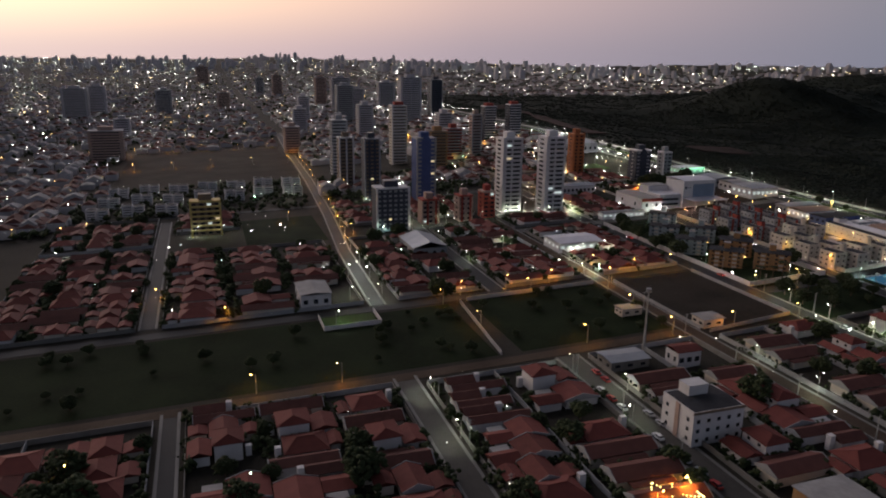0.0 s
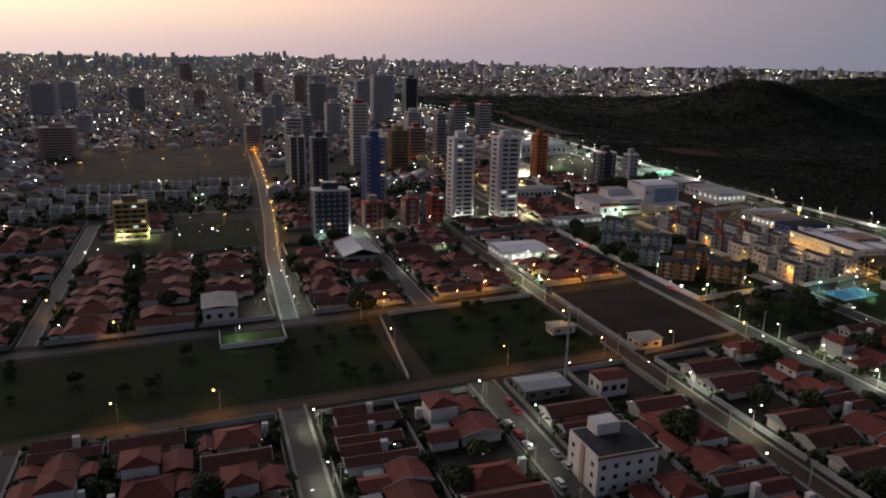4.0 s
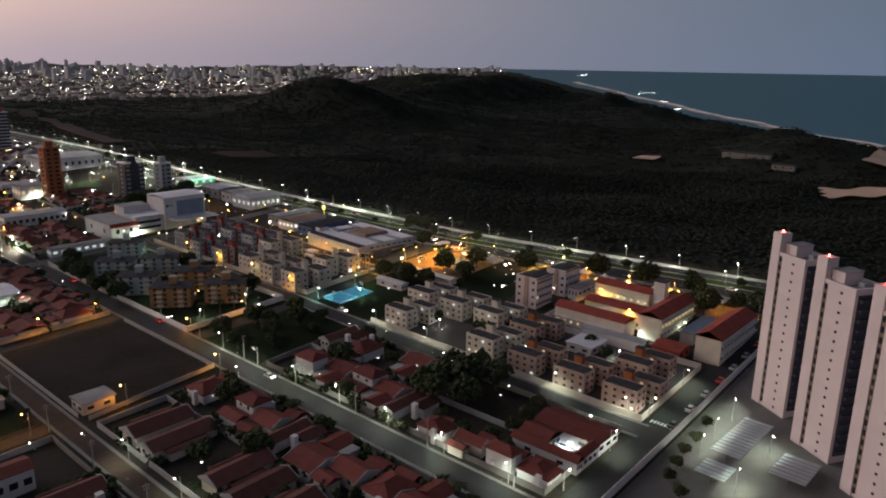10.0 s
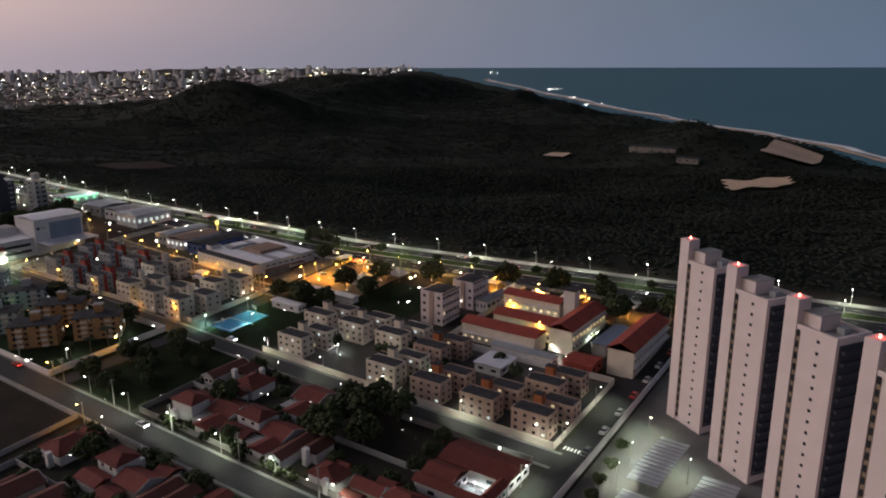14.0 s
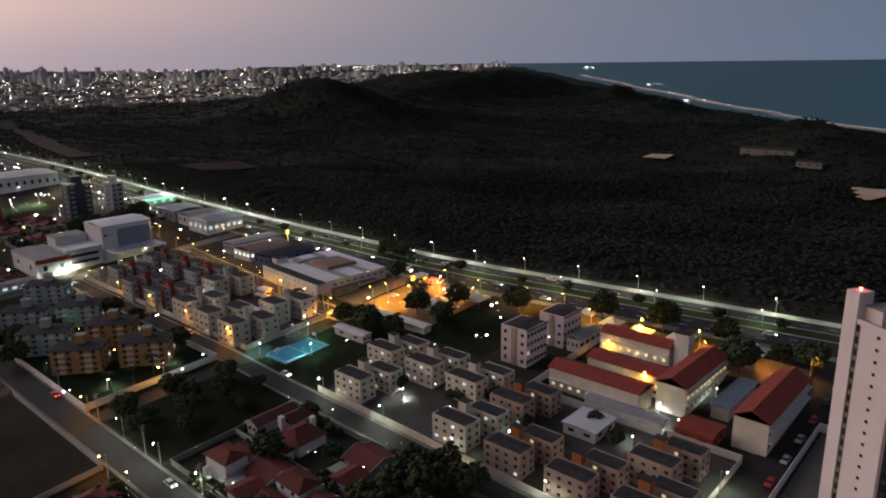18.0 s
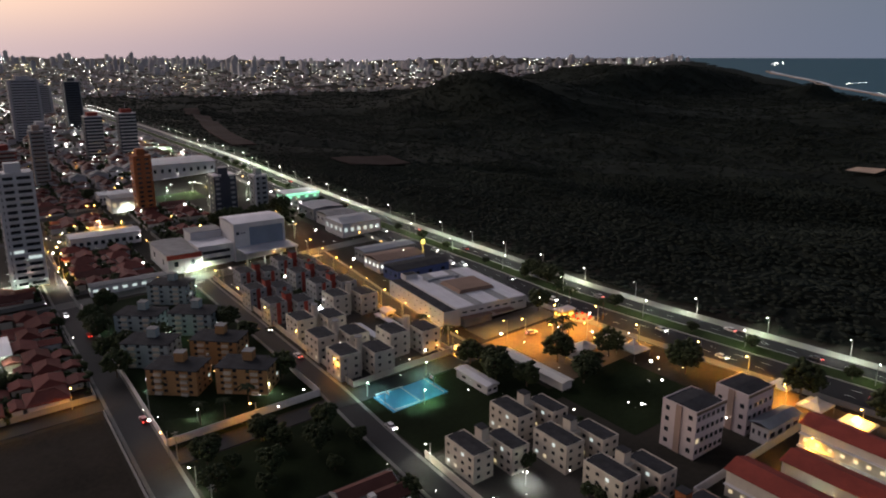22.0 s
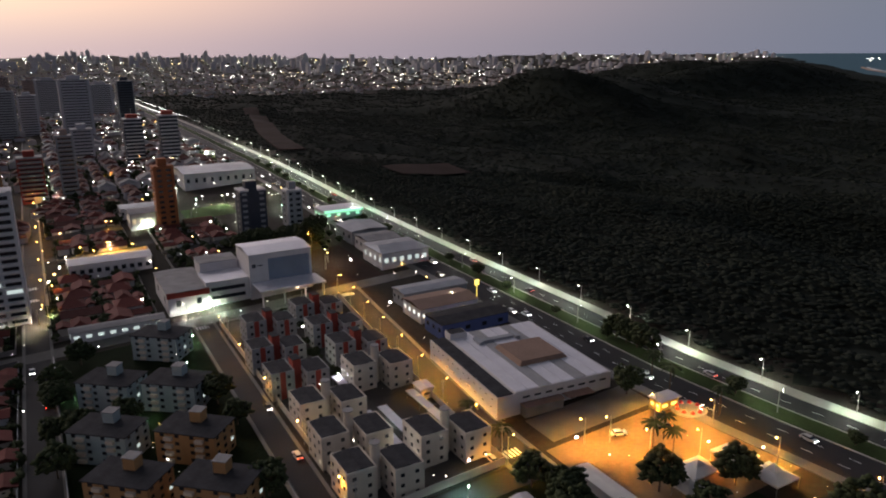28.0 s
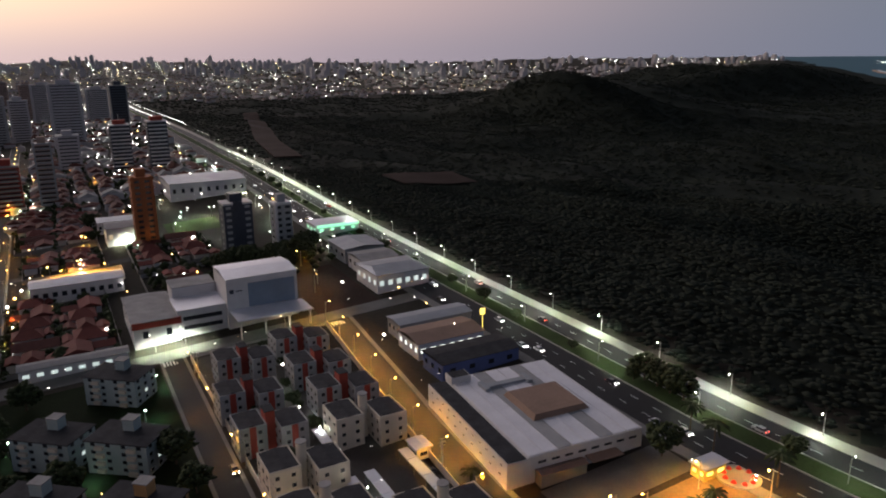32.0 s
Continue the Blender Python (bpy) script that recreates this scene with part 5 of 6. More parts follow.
shed("warehouse", 328, 356, 371, 384, 5.0, 0.7, "stucco_blue", "flat_roof", "blue-walled warehouse with a dark stained roof", "warehouse")
shed("market_hall", 329, 354, 389, 404, 5.0, 1.2, "stucco_white", "rust_roof", "low hall with a brown roof and lit open front", "hall", 0, 7, "lit_front")
shed("canopy_hall", 331, 360, 407, 417, 5.0, 0.6, "stucco_grey", "metal_roof_grey", "open hall with a grey sheet-metal roof", "hall")
shed("car_showroom", 344, 368, 455, 477, 7, 1.2, "stucco_white", "metal_roof_grey", "grey-roofed showroom with bright white lights", "showroom", 3, 6, "window_cool")
shed("workshop", 348, 366, 481, 497, 6, 1.0, "stucco_white", "flat_roof_light", "white workshop with a flat pale roof", "workshop")
shed("workshop", 348, 368, 501, 523, 6, 1.0, "stucco_grey", "metal_roof_grey", "grey workshop beside the avenue", "workshop")
shed("petrol_station", 352, 376, 552, 568, 5, 0.3, "stucco_white", "metal_roof", "petrol station with a bright green canopy", "petrol station", 0, 4, "sign_green")
single("station_sign", Mesh().box(352, 376, 550.6, 551.3, H(366, 551) + 4.2, H(366, 551) + 5.6), "sign_green", "glowing green canopy edge of the station", "sign")
shed("garden_wall_shed", 295, 299, 265.5, 281.5, 2.8, 0.4, "stucco_white", "metal_roof", "long white shed beside the square", "shed", 0, 2)
shed("long_shop", 252, 272, 636, 650, 6, 1.0, "stucco_white", "metal_roof_grey", "long white hall with a grey roof", "hall", 0, 8)
shed("sports_hall", 254, 271, 606, 622, 9, 0.8, "stucco_white", "flat_roof_light", "white sports hall lit by floodlights", "hall", 0, 4, "window_warm")
shed("long_hall", 218, 254, 528, 541, 7, 1.0, "stucco_white", "metal_roof_grey", "long white building with a grey roof", "hall", 0, 10)
shed("shop_row", 214, 247, 448, 454, 4, 0.6, "stucco_white", "flat_roof_light", "low white shop row with lit front", "shop", 0, 8, "window_cool")
shed("supermarket", 300, 350, 690, 730, 10, 1.2, "stucco_white", "metal_roof_grey", "large pale supermarket far along the avenue", "supermarket", 0, 9)
shed("arched_hall", 68, 88, 408, 438, 6, 3.2, "stucco_grey", "metal_roof_grey", "grey hall with a curved sheet-metal roof", "hall", 0, 4)
shed("white_market", 150, 178, 388, 408, 5, 1.0, "stucco_white", "metal_roof", "white building with a pale roof and bright yard", "hall", 0, 6, "window_cool")
shed("fenced_house", -4, 10, 346, 366, 7, 0.8, "stucco_white", "flat_roof_light", "white two-storey house with a lit yard", "house", 0, 3)
shed("guard_house", 128, 138, 286, 292, 3.2, 0.3, "stucco_cream", "flat_roof_light", "small cream hut beside the track", "hut", 0, 2)
shed("guard_house", 152, 162, 262, 270, 3.6, 0.3, "stucco_cream", "flat_roof_light", "small flat-roofed hut beside the dirt plot", "hut", 0, 2)
garden_wall([(2, 333), (2, 317), (27, 317), (27, 333)], 2.0, "stucco_white", "white wall of a small lit yard")
patch("lit_yard", 3, 26, 318, 332, 0.09, "lawn", "lit lawn inside the white wall", "lawn")
lamp("white", 8, 322, 0, 500)
lamp("white", 20, 352, 0, 500)


# ---- the school with the white hall ----
def college():
    z = H(290, 465)
    t = thing("college", 296.5, 465.5, z, 0, "white school hall with a grey glass front and canopy", "school")
    part("hall", Mesh().box(-13.5, 13.5, -10.5, 10.5, -3, 19), "stucco_white", t)
    part("hall_roof", Mesh().hip(-13.4, 13.4, -10.4, 10.4, 19.05, 1.0, 0, 0, 0.2, 0.3), "metal_roof", t)
    part("glass_front", Mesh().box(-5.5, 12.4, -10.7, -10.52, 7.2, 16.5), "front_panel", t, "blue-grey panelled front")
    part("canopy", Mesh().prism([(-13, -24), (15, -24), (15, -10.72), (-13, -10.72)], 6.6, 7.0, 0, [(-13, -23.8), (15, -23.8), (15, -10.72), (-13, -10.72)]), "metal_roof", t, "wide white canopy")
    for x in (-12, -3, 6, 14):
        part("column", Mesh().cyl(x, -23.2, 0.3, -3, 6.58, 10), "stucco_white", t)
    part("west_wing", Mesh().box(-31, -13.52, -8, 8, -3, 9), "stucco_white", t)
    part("west_roof", Mesh().box(-31.3, -13.53, -8.3, 8.3, 9.004, 9.35), "metal_roof", t)
    part("middle_wing", Mesh().box(-30, -14, 8.02, 20, -3, 13), "stucco_white", t)
    part("middle_roof", Mesh().box(-30.3, -13.8, 8.03, 20.3, 13.004, 13.3), "flat_roof_light", t)
    row_windows(t, -30, -14.5, -7.97, 5, 1, (14, 1.6))
    row_windows(t, -30, -14.5, -7.97, 1.5, 1, (14, 1.6))
    part("wall_sign", Mesh().box(-12.4, -10.8, -10.62, -10.52, 13.2, 14.8).box(-10.2, -7.6, -10.62, -10.52, 13.8, 14.2), "dark_cladding", t, "plain dark sign shapes")


college()
shed("lit_building", 250, 266, 456, 490, 9, 0.4, "stucco_white", "flat_roof_light", "white building with a floodlit front and red parapet", "building", 0, 2)
single("red_parapet", Mesh().box(249.6, 266.4, 455.5, 455.95, H(258, 456) + 7.2, H(258, 456) + 9.6), "stucco_red", "dark red parapet band on the lit building", "parapet")
lamp("white", 266.5, 452, 180, 4000)
lamp("white", 256, 450, 180, 900)
lamp("white", 300, 440, 180, 500)
lamp("white", 360, 458, 180, 1500)
lamp("white", 345, 396, 0, 500)
lamp("orange", 240, 556, 180, 3600)
lamp("orange", 250, 550, 180, 3600)
lamp("orange", 232, 550, 180, 3600)
lamp("white", 262, 603, 0, 2500)
lamp("white", 160, 381, 0, 1500)
lamp("white", 148, 372, 0, 1200)
lamp("green", 151, 346, 0, 3000, "yard lamps")
lamp("white", 174, 381, 0, 1300)
for x in (72, 96, 120, 168, 190):
    lamp("orange", x, 340.5, -90, 500)
patch("lit_yard", 226, 256, 545, 560, 0.09, "sandy_road", "orange-lit walled sports yard", "yard")
garden_wall([(226, 545), (256, 545), (256, 560), (226, 560), (226, 545)], 2.6, "stucco_cream", "cream wall of the orange-lit yard")
patch("playing_field", 286, 316, 606, 634, 0.09, "lawn", "floodlit green playing field", "field")
lamp("white", 288, 606, 0, 3500)
lamp("white", 314, 632, 180, 3500)


# ---- the red-roofed school ----
def school_wing(x0, x1, y0, y1, h, rise, label, lit):
    t = shed("school_wing", x0, x1, y0, y1, h, rise, "stucco_cream", "school_roof", label, "school", 0, 0, group="red-roofed school")
    w, d = (x1 - x0) / 2, (y1 - y0) / 2
    floors = max(1, int(h / 3.4))
    for f in range(floors):
        if w > d:
            row_windows(t, -w, w, -d + 0.03, f * 3.4 + 1.1, int(w * 0.7), (1.0, 0.9), lit if f == floors - 1 else "glass_dark")
        else:
            long_windows(t, -w + 0.03, -d, d, f * 3.4 + 1.1, int(d * 0.7), (1.0, 0.9), "W", lit if f == floors - 1 else "glass_dark")
        part("gallery", Mesh().box(-w - 1.0, -w - 0.01, -d, d, f * 3.4 + 3.1, f * 3.4 + 3.35) if w <= d else Mesh().box(-w, w, -d - 1.0, -d - 0.01, f * 3.4 + 3.1, f * 3.4 + 3.35), "stucco_white", t)
    return t


school_wing(308, 316.5, 161.5, 192, 6.6, 1.6, "long cream school wing with a red metal roof", "window_warm")
school_wing(321, 329.5, 161, 186, 6.6, 1.5, "long cream school wing with a red metal roof", "glass_dark")
school_wing(336, 344, 165.5, 190, 9, 1.6, "tall cream school wing with lit galleries", "lit_gallery")
school_wing(315, 345.5, 150.5, 159.5, 8.2, 2.2, "cream school wing with a steep red roof", "lit_gallery")
school_wing(309, 344, 126, 135, 8.4, 2.4, "long cream hall with a dark red roof", "glass_dark")
single("clock_tower", Mesh().box(337.6, 341.8, 160, 164.6, H(340, 162) - 2, H(340, 162) + 14.5), "stucco_white", "plain white tower of the school", "tower")
single("tower_roof", Mesh().box(337.3, 342.1, 159.7, 164.9, H(340, 162) + 14.503, H(340, 162) + 14.8), "flat_roof", "dark flat cap of the school tower", "roof")
shed("red_annexe", 303, 312, 138, 148, 3.6, 0.8, "stucco_red", "school_roof", "low dark red annexe with a bright lamp", "annexe", 0, 2)
shed("white_annexe", 302.6, 306.8, 152, 176, 3.4, 0.5, "stucco_white", "metal_roof_grey", "long low white annexe of the school", "annexe", 0, 3)
shed("school_canopy", 288, 299, 164, 174, 3.0, 0.3, "stucco_white", "metal_roof", "small pale-roofed hall in the school yard", "hall", 0, 2)
shed("blue_canopy", 320, 342, 140, 145, 3.6, 0.4, "stucco_grey", "front_panel", "low blue-roofed canopy in the school court", "canopy", 0, 0)
garden_wall([(301.8, 151), (301.8, 196), (352, 196)], 2.6, "stucco_white", "white perimeter wall of the school")
for x, y, k in ((307, 149, 700), (318.8, 176, 500), (333, 178, 500), (333, 168, 500), (312, 157, 500), (330, 147.5, 500)):
    lamp("yard", x, y, 0, k, "school lamps")
for x, y in ((332.5, 186), (318.7, 166), (350, 160)):
    lamp("orange", x, y, 0, 900, "school lamps")


def flats_slab(x, y, w, d, h, wall, label, rz=0.0, nx=6):
    t = thing("office_block", x, y, H(x, y), rz, label, "block")
    body = flat_body(t, 0, 0, w, d, h, wall, "flat_roof", "body")
    windows_on(body, w, d, int(h / 3.1), 3.1, nx, 3, (1.2, 1.2), "SW", 1.1, 0.03)
    part("roof_edge", Mesh().box(-w / 2 - 0.25, w / 2 + 0.25, -d / 2 - 0.25, -d / 2 - 0.004, h - 0.2, h + 0.6), "shutter", t, "brown roof edge")
    part("stair_strip", Mesh().box(-w / 2 - 0.3, -w / 2 - 0.005, -0.9, 0.9, -2, h + 0.4), "stucco_salmon", t, "salmon upright strip")
    return t


flats_slab(320, 210.4, 12, 10.5, 12.6, "tower_pink", "pale pink six-storey block with a brown roof edge")
flats_slab(340, 208.5, 12, 10, 11, "tower_pink", "pale pink block with a flat roof", 0, 5)
shed("blue_roof_house", 334, 349, 197, 202, 4.6, 0.8, "stucco_white", "metal_roof_grey", "white hall with a blue-grey roof", "hall", 0, 4)
flats_slab(98, 194, 18, 15, 10.5, "stucco_white", "white three-storey building with a grey flat roof", 0, 5)
single("roof_room", Mesh().box(94, 101, 196, 201, H(98, 198) + 11, H(98, 198) + 14.5), "stucco_white", "white roof room on the three-storey building", "roof room")
shed("workshop", 96, 112, 139, 155, 5, 0.3, "stucco_ochre", "flat_roof_light", "ochre workshop with a flat pale roof", "workshop", 0, 3)
shed("white_house", 118, 128, 233, 240.5, 6.2, 1.0, "stucco_white", "roof_tile", "white two-storey corner house with a stepped wall", "house", 0, 3)
shed("grey_hall", 94, 110, 239, 249, 3.6, 0.6, "rough_render", "metal_roof_grey", "low hall with a pale sheet-metal roof", "hall", 0, 3)
single("radio_mast", Mesh().cyl(112, 246, 0.5, H(112, 246) - 0.5, H(112, 246) + 27, 10, 0, 0.25), "pole_concrete", "tall slender concrete mast", "mast")
single("mast_head", Mesh().cyl(112, 246, 1.0, H(112, 246) + 26.5, H(112, 246) + 28, 10), "steel", "small antenna ring on the mast", "antenna")

# ---- red-roofed courtyard house, court, pools ----
for x0, x1, y0, y1 in ((233.8, 245, 130.4, 151), (226, 233.2, 142, 151), (222.6, 225.4, 130.4, 151), (226, 233.2, 130.4, 133)):
    shed("courtyard_house", x0, x1, y0, y1, 3.6, 1.5, "stucco_white", "roof_tile", "white courtyard house with long red tile roofs", "house", 0, 3, group="courtyard house")
patch("patio", 225.6, 233.4, 133.6, 141.6, 0.12, "paving", "lit paved patio inside the courtyard house", "patio")
lamp("yard", 229.5, 137.5, 0, 900, "yard lamps")
lamp("yard", 246.6, 140, 180, 300, "yard lamps")
patch("sports_court", 267, 287, 275, 288, 0.12, "court_blue", "blue painted sports court with white lines", "sports court")
for x0, x1, y0, y1 in ((268, 286, 275.6, 275.8), (268, 286, 287.2, 287.4), (268, 268.2, 275.8, 287.2), (285.8, 286, 275.8, 287.2), (276.9, 277.1, 275.8, 287.2)):
    single("court_line", Mesh().box(x0, x1, y0, y1, H(277, 281) - 0.4, H((x0 + x1) / 2, 281) + 0.2), "court_line", "white painted court line", "line")
for x in (266, 288):
    lamp("green", x, 289, 0, 900, "court lamps")
lamp("green", 277, 273.5, 0, 700, "court lamps")


for x, turn in ((268.6, 0), (285.4, 180)):
    t = thing("basketball_stand", x, 281.5, H(x, 281.5), turn, "steel basketball stand with a white board", "basketball stand", "basketball stands")
    part("post", Mesh().cyl(-0.6, 0, 0.1, -0.2, 3.2, 8).box(-0.6, 0.3, -0.05, 0.05, 3.1, 3.2), "steel", t)
    part("backboard", Mesh().box(0.3, 0.36, -0.9, 0.9, 2.8, 3.9), "court_line", t)
    part("hoop", Mesh().cyl(0.65, 0, 0.24, 2.95, 3.0, 12), "red_ornament", t)


# ---- tents and stalls on the square ----
def tent(x, y, w, d, h, peak, label):
    t = thing("tent", x, y, H(x, y), 0, label, "tent", "tents on the square")
    m = Mesh()
    ring = [(-w / 2, -d / 2), (w / 2, -d / 2), (w / 2, d / 2), (-w / 2, d / 2)]
    mid = [(px * 0.35, py * 0.35) for px, py in ring]
    for i in range(4):
        a, b, c, e = ring[i], ring[(i + 1) % 4], mid[(i + 1) % 4], mid[i]
        m.face([(*a, h), (*b, h), (*c, h + peak * 0.4), (*e, h + peak * 0.4)])
        m.face([(*e, h + peak * 0.4), (*c, h + peak * 0.4), (0, 0, h + peak)])
        m.face([(*a, h - 0.35), (*b, h - 0.35), (*b, h), (*a, h)])
    part("canopy", m, "tent_canvas", t, "white peaked canvas")
    post = Mesh().cyl(0, 0, 0.06, -0.3, h, 6).data("post", ["steel"])
    for px, py in ring:
        part("post", post, None, t).matrix_basis = pose(px * 0.97, py * 0.97, 0)
    return t


for x, y, w, d, p in ((338, 267, 9, 7, 2.2), (350, 266, 8, 8, 2.6), (350, 255.5, 8, 8, 3.0), (331, 263, 6, 5, 1.8), (359, 198, 8, 7, 2.5), (357, 186, 9, 8, 2.5), (361, 172, 9, 8, 2.6), (355, 156, 9, 8, 2.5), (365, 148, 8, 7, 2.5), (363, 210, 7, 6, 2.0)):
    tent(x, y, w, d, 2.9, p, "white peaked market tent lit in orange")
shed("long_stall", 314.2, 318.2, 252.5, 282.5, 2.6, 0.5, "stucco_white", "tent_canvas", "long white-roofed market stall", "stall", 0, 0)
shed("snack_bar", 353, 360, 293, 297, 3, 0.2, "yellow_panel", "metal_roof", "yellow lit snack bar with a flat canopy", "kiosk", 0, 2, "sign_yellow")
plaza_ring = Mesh().cyl(361, 290, 5.0, H(361, 290) - 0.3, H(361, 290) + 0.3, 20)
single("planter_ring", plaza_ring, "kerbstone", "pale round planter on the square", "planter")
for i in range(9):
    a = 6.283 * i / 9
    single("red_ornament", Mesh().cyl(361 + 3.4 * math.cos(a), 290 + 3.4 * math.sin(a), 0.7, H(361, 290) + 0.3, H(361, 290) + 0.9, 10, 0, 0.35), "red_ornament", "red round ornament in the planter", "ornament", "red ornaments")

# ---- car park below the towers ----
def carport(x, y, w, d, rz):
    t = thing("carport", x, y, H(x, y), rz, "car park roof of ribbed grey metal on posts", "carport", "carports")
    rib = Mesh().box(-0.48, 0.48, -d / 2, d / 2, 2.5, 2.62).data("roof_sheet", ["metal_roof_grey"])
    for i in range(int(w)):
        part("roof_sheet", rib, None, t).matrix_basis = pose(-w / 2 + i + 0.5, 0, 0.12 * (i % 2))
    post = Mesh().cyl(0, 0, 0.08, -0.3, 2.5, 6).data("post", ["steel"])
    for px in np.linspace(-w / 2 + 0.5, w / 2 - 0.5, 4):
        part("post", post, None, t).matrix_basis = pose(float(px), 0, 0)


carport(264.8, 102.6, 25, 8, -2)
carport(244.5, 102.5, 8, 8, -2)
carport(258, 87, 13, 9, -2)
for x, y in ((276, 109.5), (262, 109.5), (251, 109), (241, 96), (262, 94.5)):
    lamp("white", x, y, 0, 500, "car park lamps")
for x, y in ((268, 114), (258, 113), (250, 113), (243, 112), (236, 111), (231, 106)):
    plant(TREES[1], x, y, 0.55, "car park trees")

# carports and a white kiosk inside the estate
for x, y in ((284, 330), (289, 330), (284, 318), (300, 326), (300, 334), (285, 356)):
    t = thing("carport", x, y, H(x, y), 0, "low carport with a pale sheet roof in the estate", "carport", "estate carports")
    rib = Mesh().box(-1.4, 1.4, -2.6, 2.6, 2.3, 2.42).data("roof_sheet", ["metal_roof"])
    for i in (-1, 0, 1):
        part("roof_sheet", rib, None, t).matrix_basis = pose(0, 5.3 * i, 0.05 * i)
    post = Mesh().cyl(0, 0, 0.07, -0.3, 2.3, 6).data("post", ["steel"])
    for px in (-1.2, 1.2):
        for py in (-7.2, 7.2):
            part("post", post, None, t).matrix_basis = pose(px, py, 0)
shed("kiosk", 302, 306, 338, 343, 3.2, 0.3, "stucco_white", "metal_roof", "small white kiosk in the estate yard", "kiosk", 0, 1)
single("pole_sign", Mesh().cyl(0, 0, 0.12, 0, 7, 8).box(-1.0, 1.0, -0.15, 0.15, 7, 9.2), ["sign_yellow"], "yellow glowing pole sign beside the avenue", "sign", at=pose(358, 396, H(358, 396)))

# timber power poles with sagging cables along the streets
POLE = thing("power_pole", 0, 0, -500, 0, "concrete power pole with a crossarm", "pole")
part("shaft", Mesh().cyl(0, 0, 0.16, -0.4, 9, 8, 0, 0.1), "pole_concrete", POLE)
part("crossarm", Mesh().box(-0.9, 0.9, -0.06, 0.06, 8.4, 8.55).box(-0.7, 0.7, -0.05, 0.05, 7.6, 7.72), "pole_concrete", POLE)
wires = Mesh()
for x, y0, y1 in ((208.2, 140, 330), (264.9, 300, 435), (304.9, 300, 345), (141.4, 140, 330), (80.6, 120, 250), (28, 120, 250)):
    prev = None
    for y in np.arange(y0, y1, 30.0):
        copy_thing(POLE, pose(x, float(y), H(x, y)))
        if prev is not None:
            for dx in (-0.8, 0.0, 0.8):
                for i in range(6):
                    ya, yb = prev + 5 * i, prev + 5 * i + 5
                    za, zb = (H(x, ya) + 8.55 - 0.7 * math.sin(math.pi * i / 6), H(x, yb) + 8.55 - 0.7 * math.sin(math.pi * (i + 1) / 6))
                    wires.face([(x + dx - 0.02, ya, za), (x + dx + 0.02, ya, za), (x + dx + 0.02, yb, zb), (x + dx - 0.02, yb, zb)])
                    wires.face([(x + dx, ya, za - 0.02), (x + dx, ya, za + 0.02), (x + dx, yb, zb + 0.02), (x + dx, yb, zb - 0.02)])
        prev = float(y)
single("power_cables", wires, "rubber", "thin black cables between the power poles", "cable", "", "stuff")

# ---- trees in the open ----
PLANT = random.Random(8)
for x, y in ((212, 270), (219, 277), (226, 268), (233, 279), (240, 270), (247, 280), (251, 268), (222, 262), (240, 260), (230, 285), (214, 283)):
    plant(PLANT.choice((TREES[0], TREES[3], TREES[2])), x, y, PLANT.uniform(0.7, 1.0), "scrub trees")
for x, y in ((232, 176), (240, 182), (248, 176), (236, 190), (246, 192), (228, 186), (252, 186)):
    plant(TREES[2], x, y, PLANT.uniform(0.8, 1.1), "dark grove")
for i in range(26):
    plant(PLANT.choice((TREES[1], TREES[3])), float(avenue_x(60 + 28 * i)) - 15.5 + PLANT.uniform(-1, 1), 60 + 28 * i + PLANT.uniform(-6, 6), PLANT.uniform(0.5, 0.9), "median trees")
for y in (322, 327, 332, 337):
    plant(TREES[0], float(avenue_x(y)) - 13.5, y, 1.0, "median trees")
for x, y in ((327, 268), (343, 260), (330, 256), (323, 252), (307, 277), (304, 286), (302, 270), (308, 262), (364, 130), (366, 140), (364, 205), (368, 182), (370, 160), (353, 306), (350, 148), (352, 236)):
    plant(PLANT.choice((TREES[0], TREES[2])), x, y, PLANT.uniform(0.8, 1.1), "square trees")
for x, y in ((338, 281), (344, 283), (341, 277), (365, 283), (306, 318), (364, 300), (367, 310), (226, 304), (234, 306), (219, 305), (306, 302)):
    plant(PALMS[0], x, y, PLANT.uniform(0.8, 1.1), "palms")
for i in range(34):
    x, y = PLANT.uniform(-145, 60), PLANT.uniform(272, 328)
    if not (0 < x < 30 and y > 314):
        plant(PLANT.choice((TREES[3], TREES[1], TREES[3])), x, y, PLANT.uniform(0.35, 0.85), "meadow bushes")
for i in range(18):
    plant(PLANT.choice((TREES[3], TREES[1])), PLANT.uniform(74, 139), PLANT.uniform(270, 329), PLANT.uniform(0.35, 0.8), "meadow bushes")
for x, y in ((60, 340), (64, 338), (206, 355), (206, 375), (207, 395), (208, 410), (216, 428), (222, 404), (224, 372), (212, 372), (250, 372), (216, 334), (252, 356), (250, 318)):
    plant(PLANT.choice((TREES[0], TREES[2])), x, y, PLANT.uniform(0.8, 1.1), "yard trees")
for i in range(46):
    plant(PLANT.choice((TREES[1], TREES[3])), PLANT.uniform(267, 303), PLANT.choice((PLANT.uniform(130, 246), PLANT.uniform(298, 430))), PLANT.uniform(0.45, 0.8), "estate trees")
for i in range(24):
    plant(PLANT.choice((TREES[0], TREES[2])), PLANT.uniform(296, 340), PLANT.uniform(510, 532), PLANT.uniform(0.7, 1.1), "trees behind the school")

for x, y in ((-84, 229), (-88, 214), (-79, 214), (-7, 200), (-39, 199), (31, 177), (125, 201)):
    plant(PLANT.choice((TREES[0], TREES[2])), x, y, PLANT.uniform(0.9, 1.2), "garden trees")

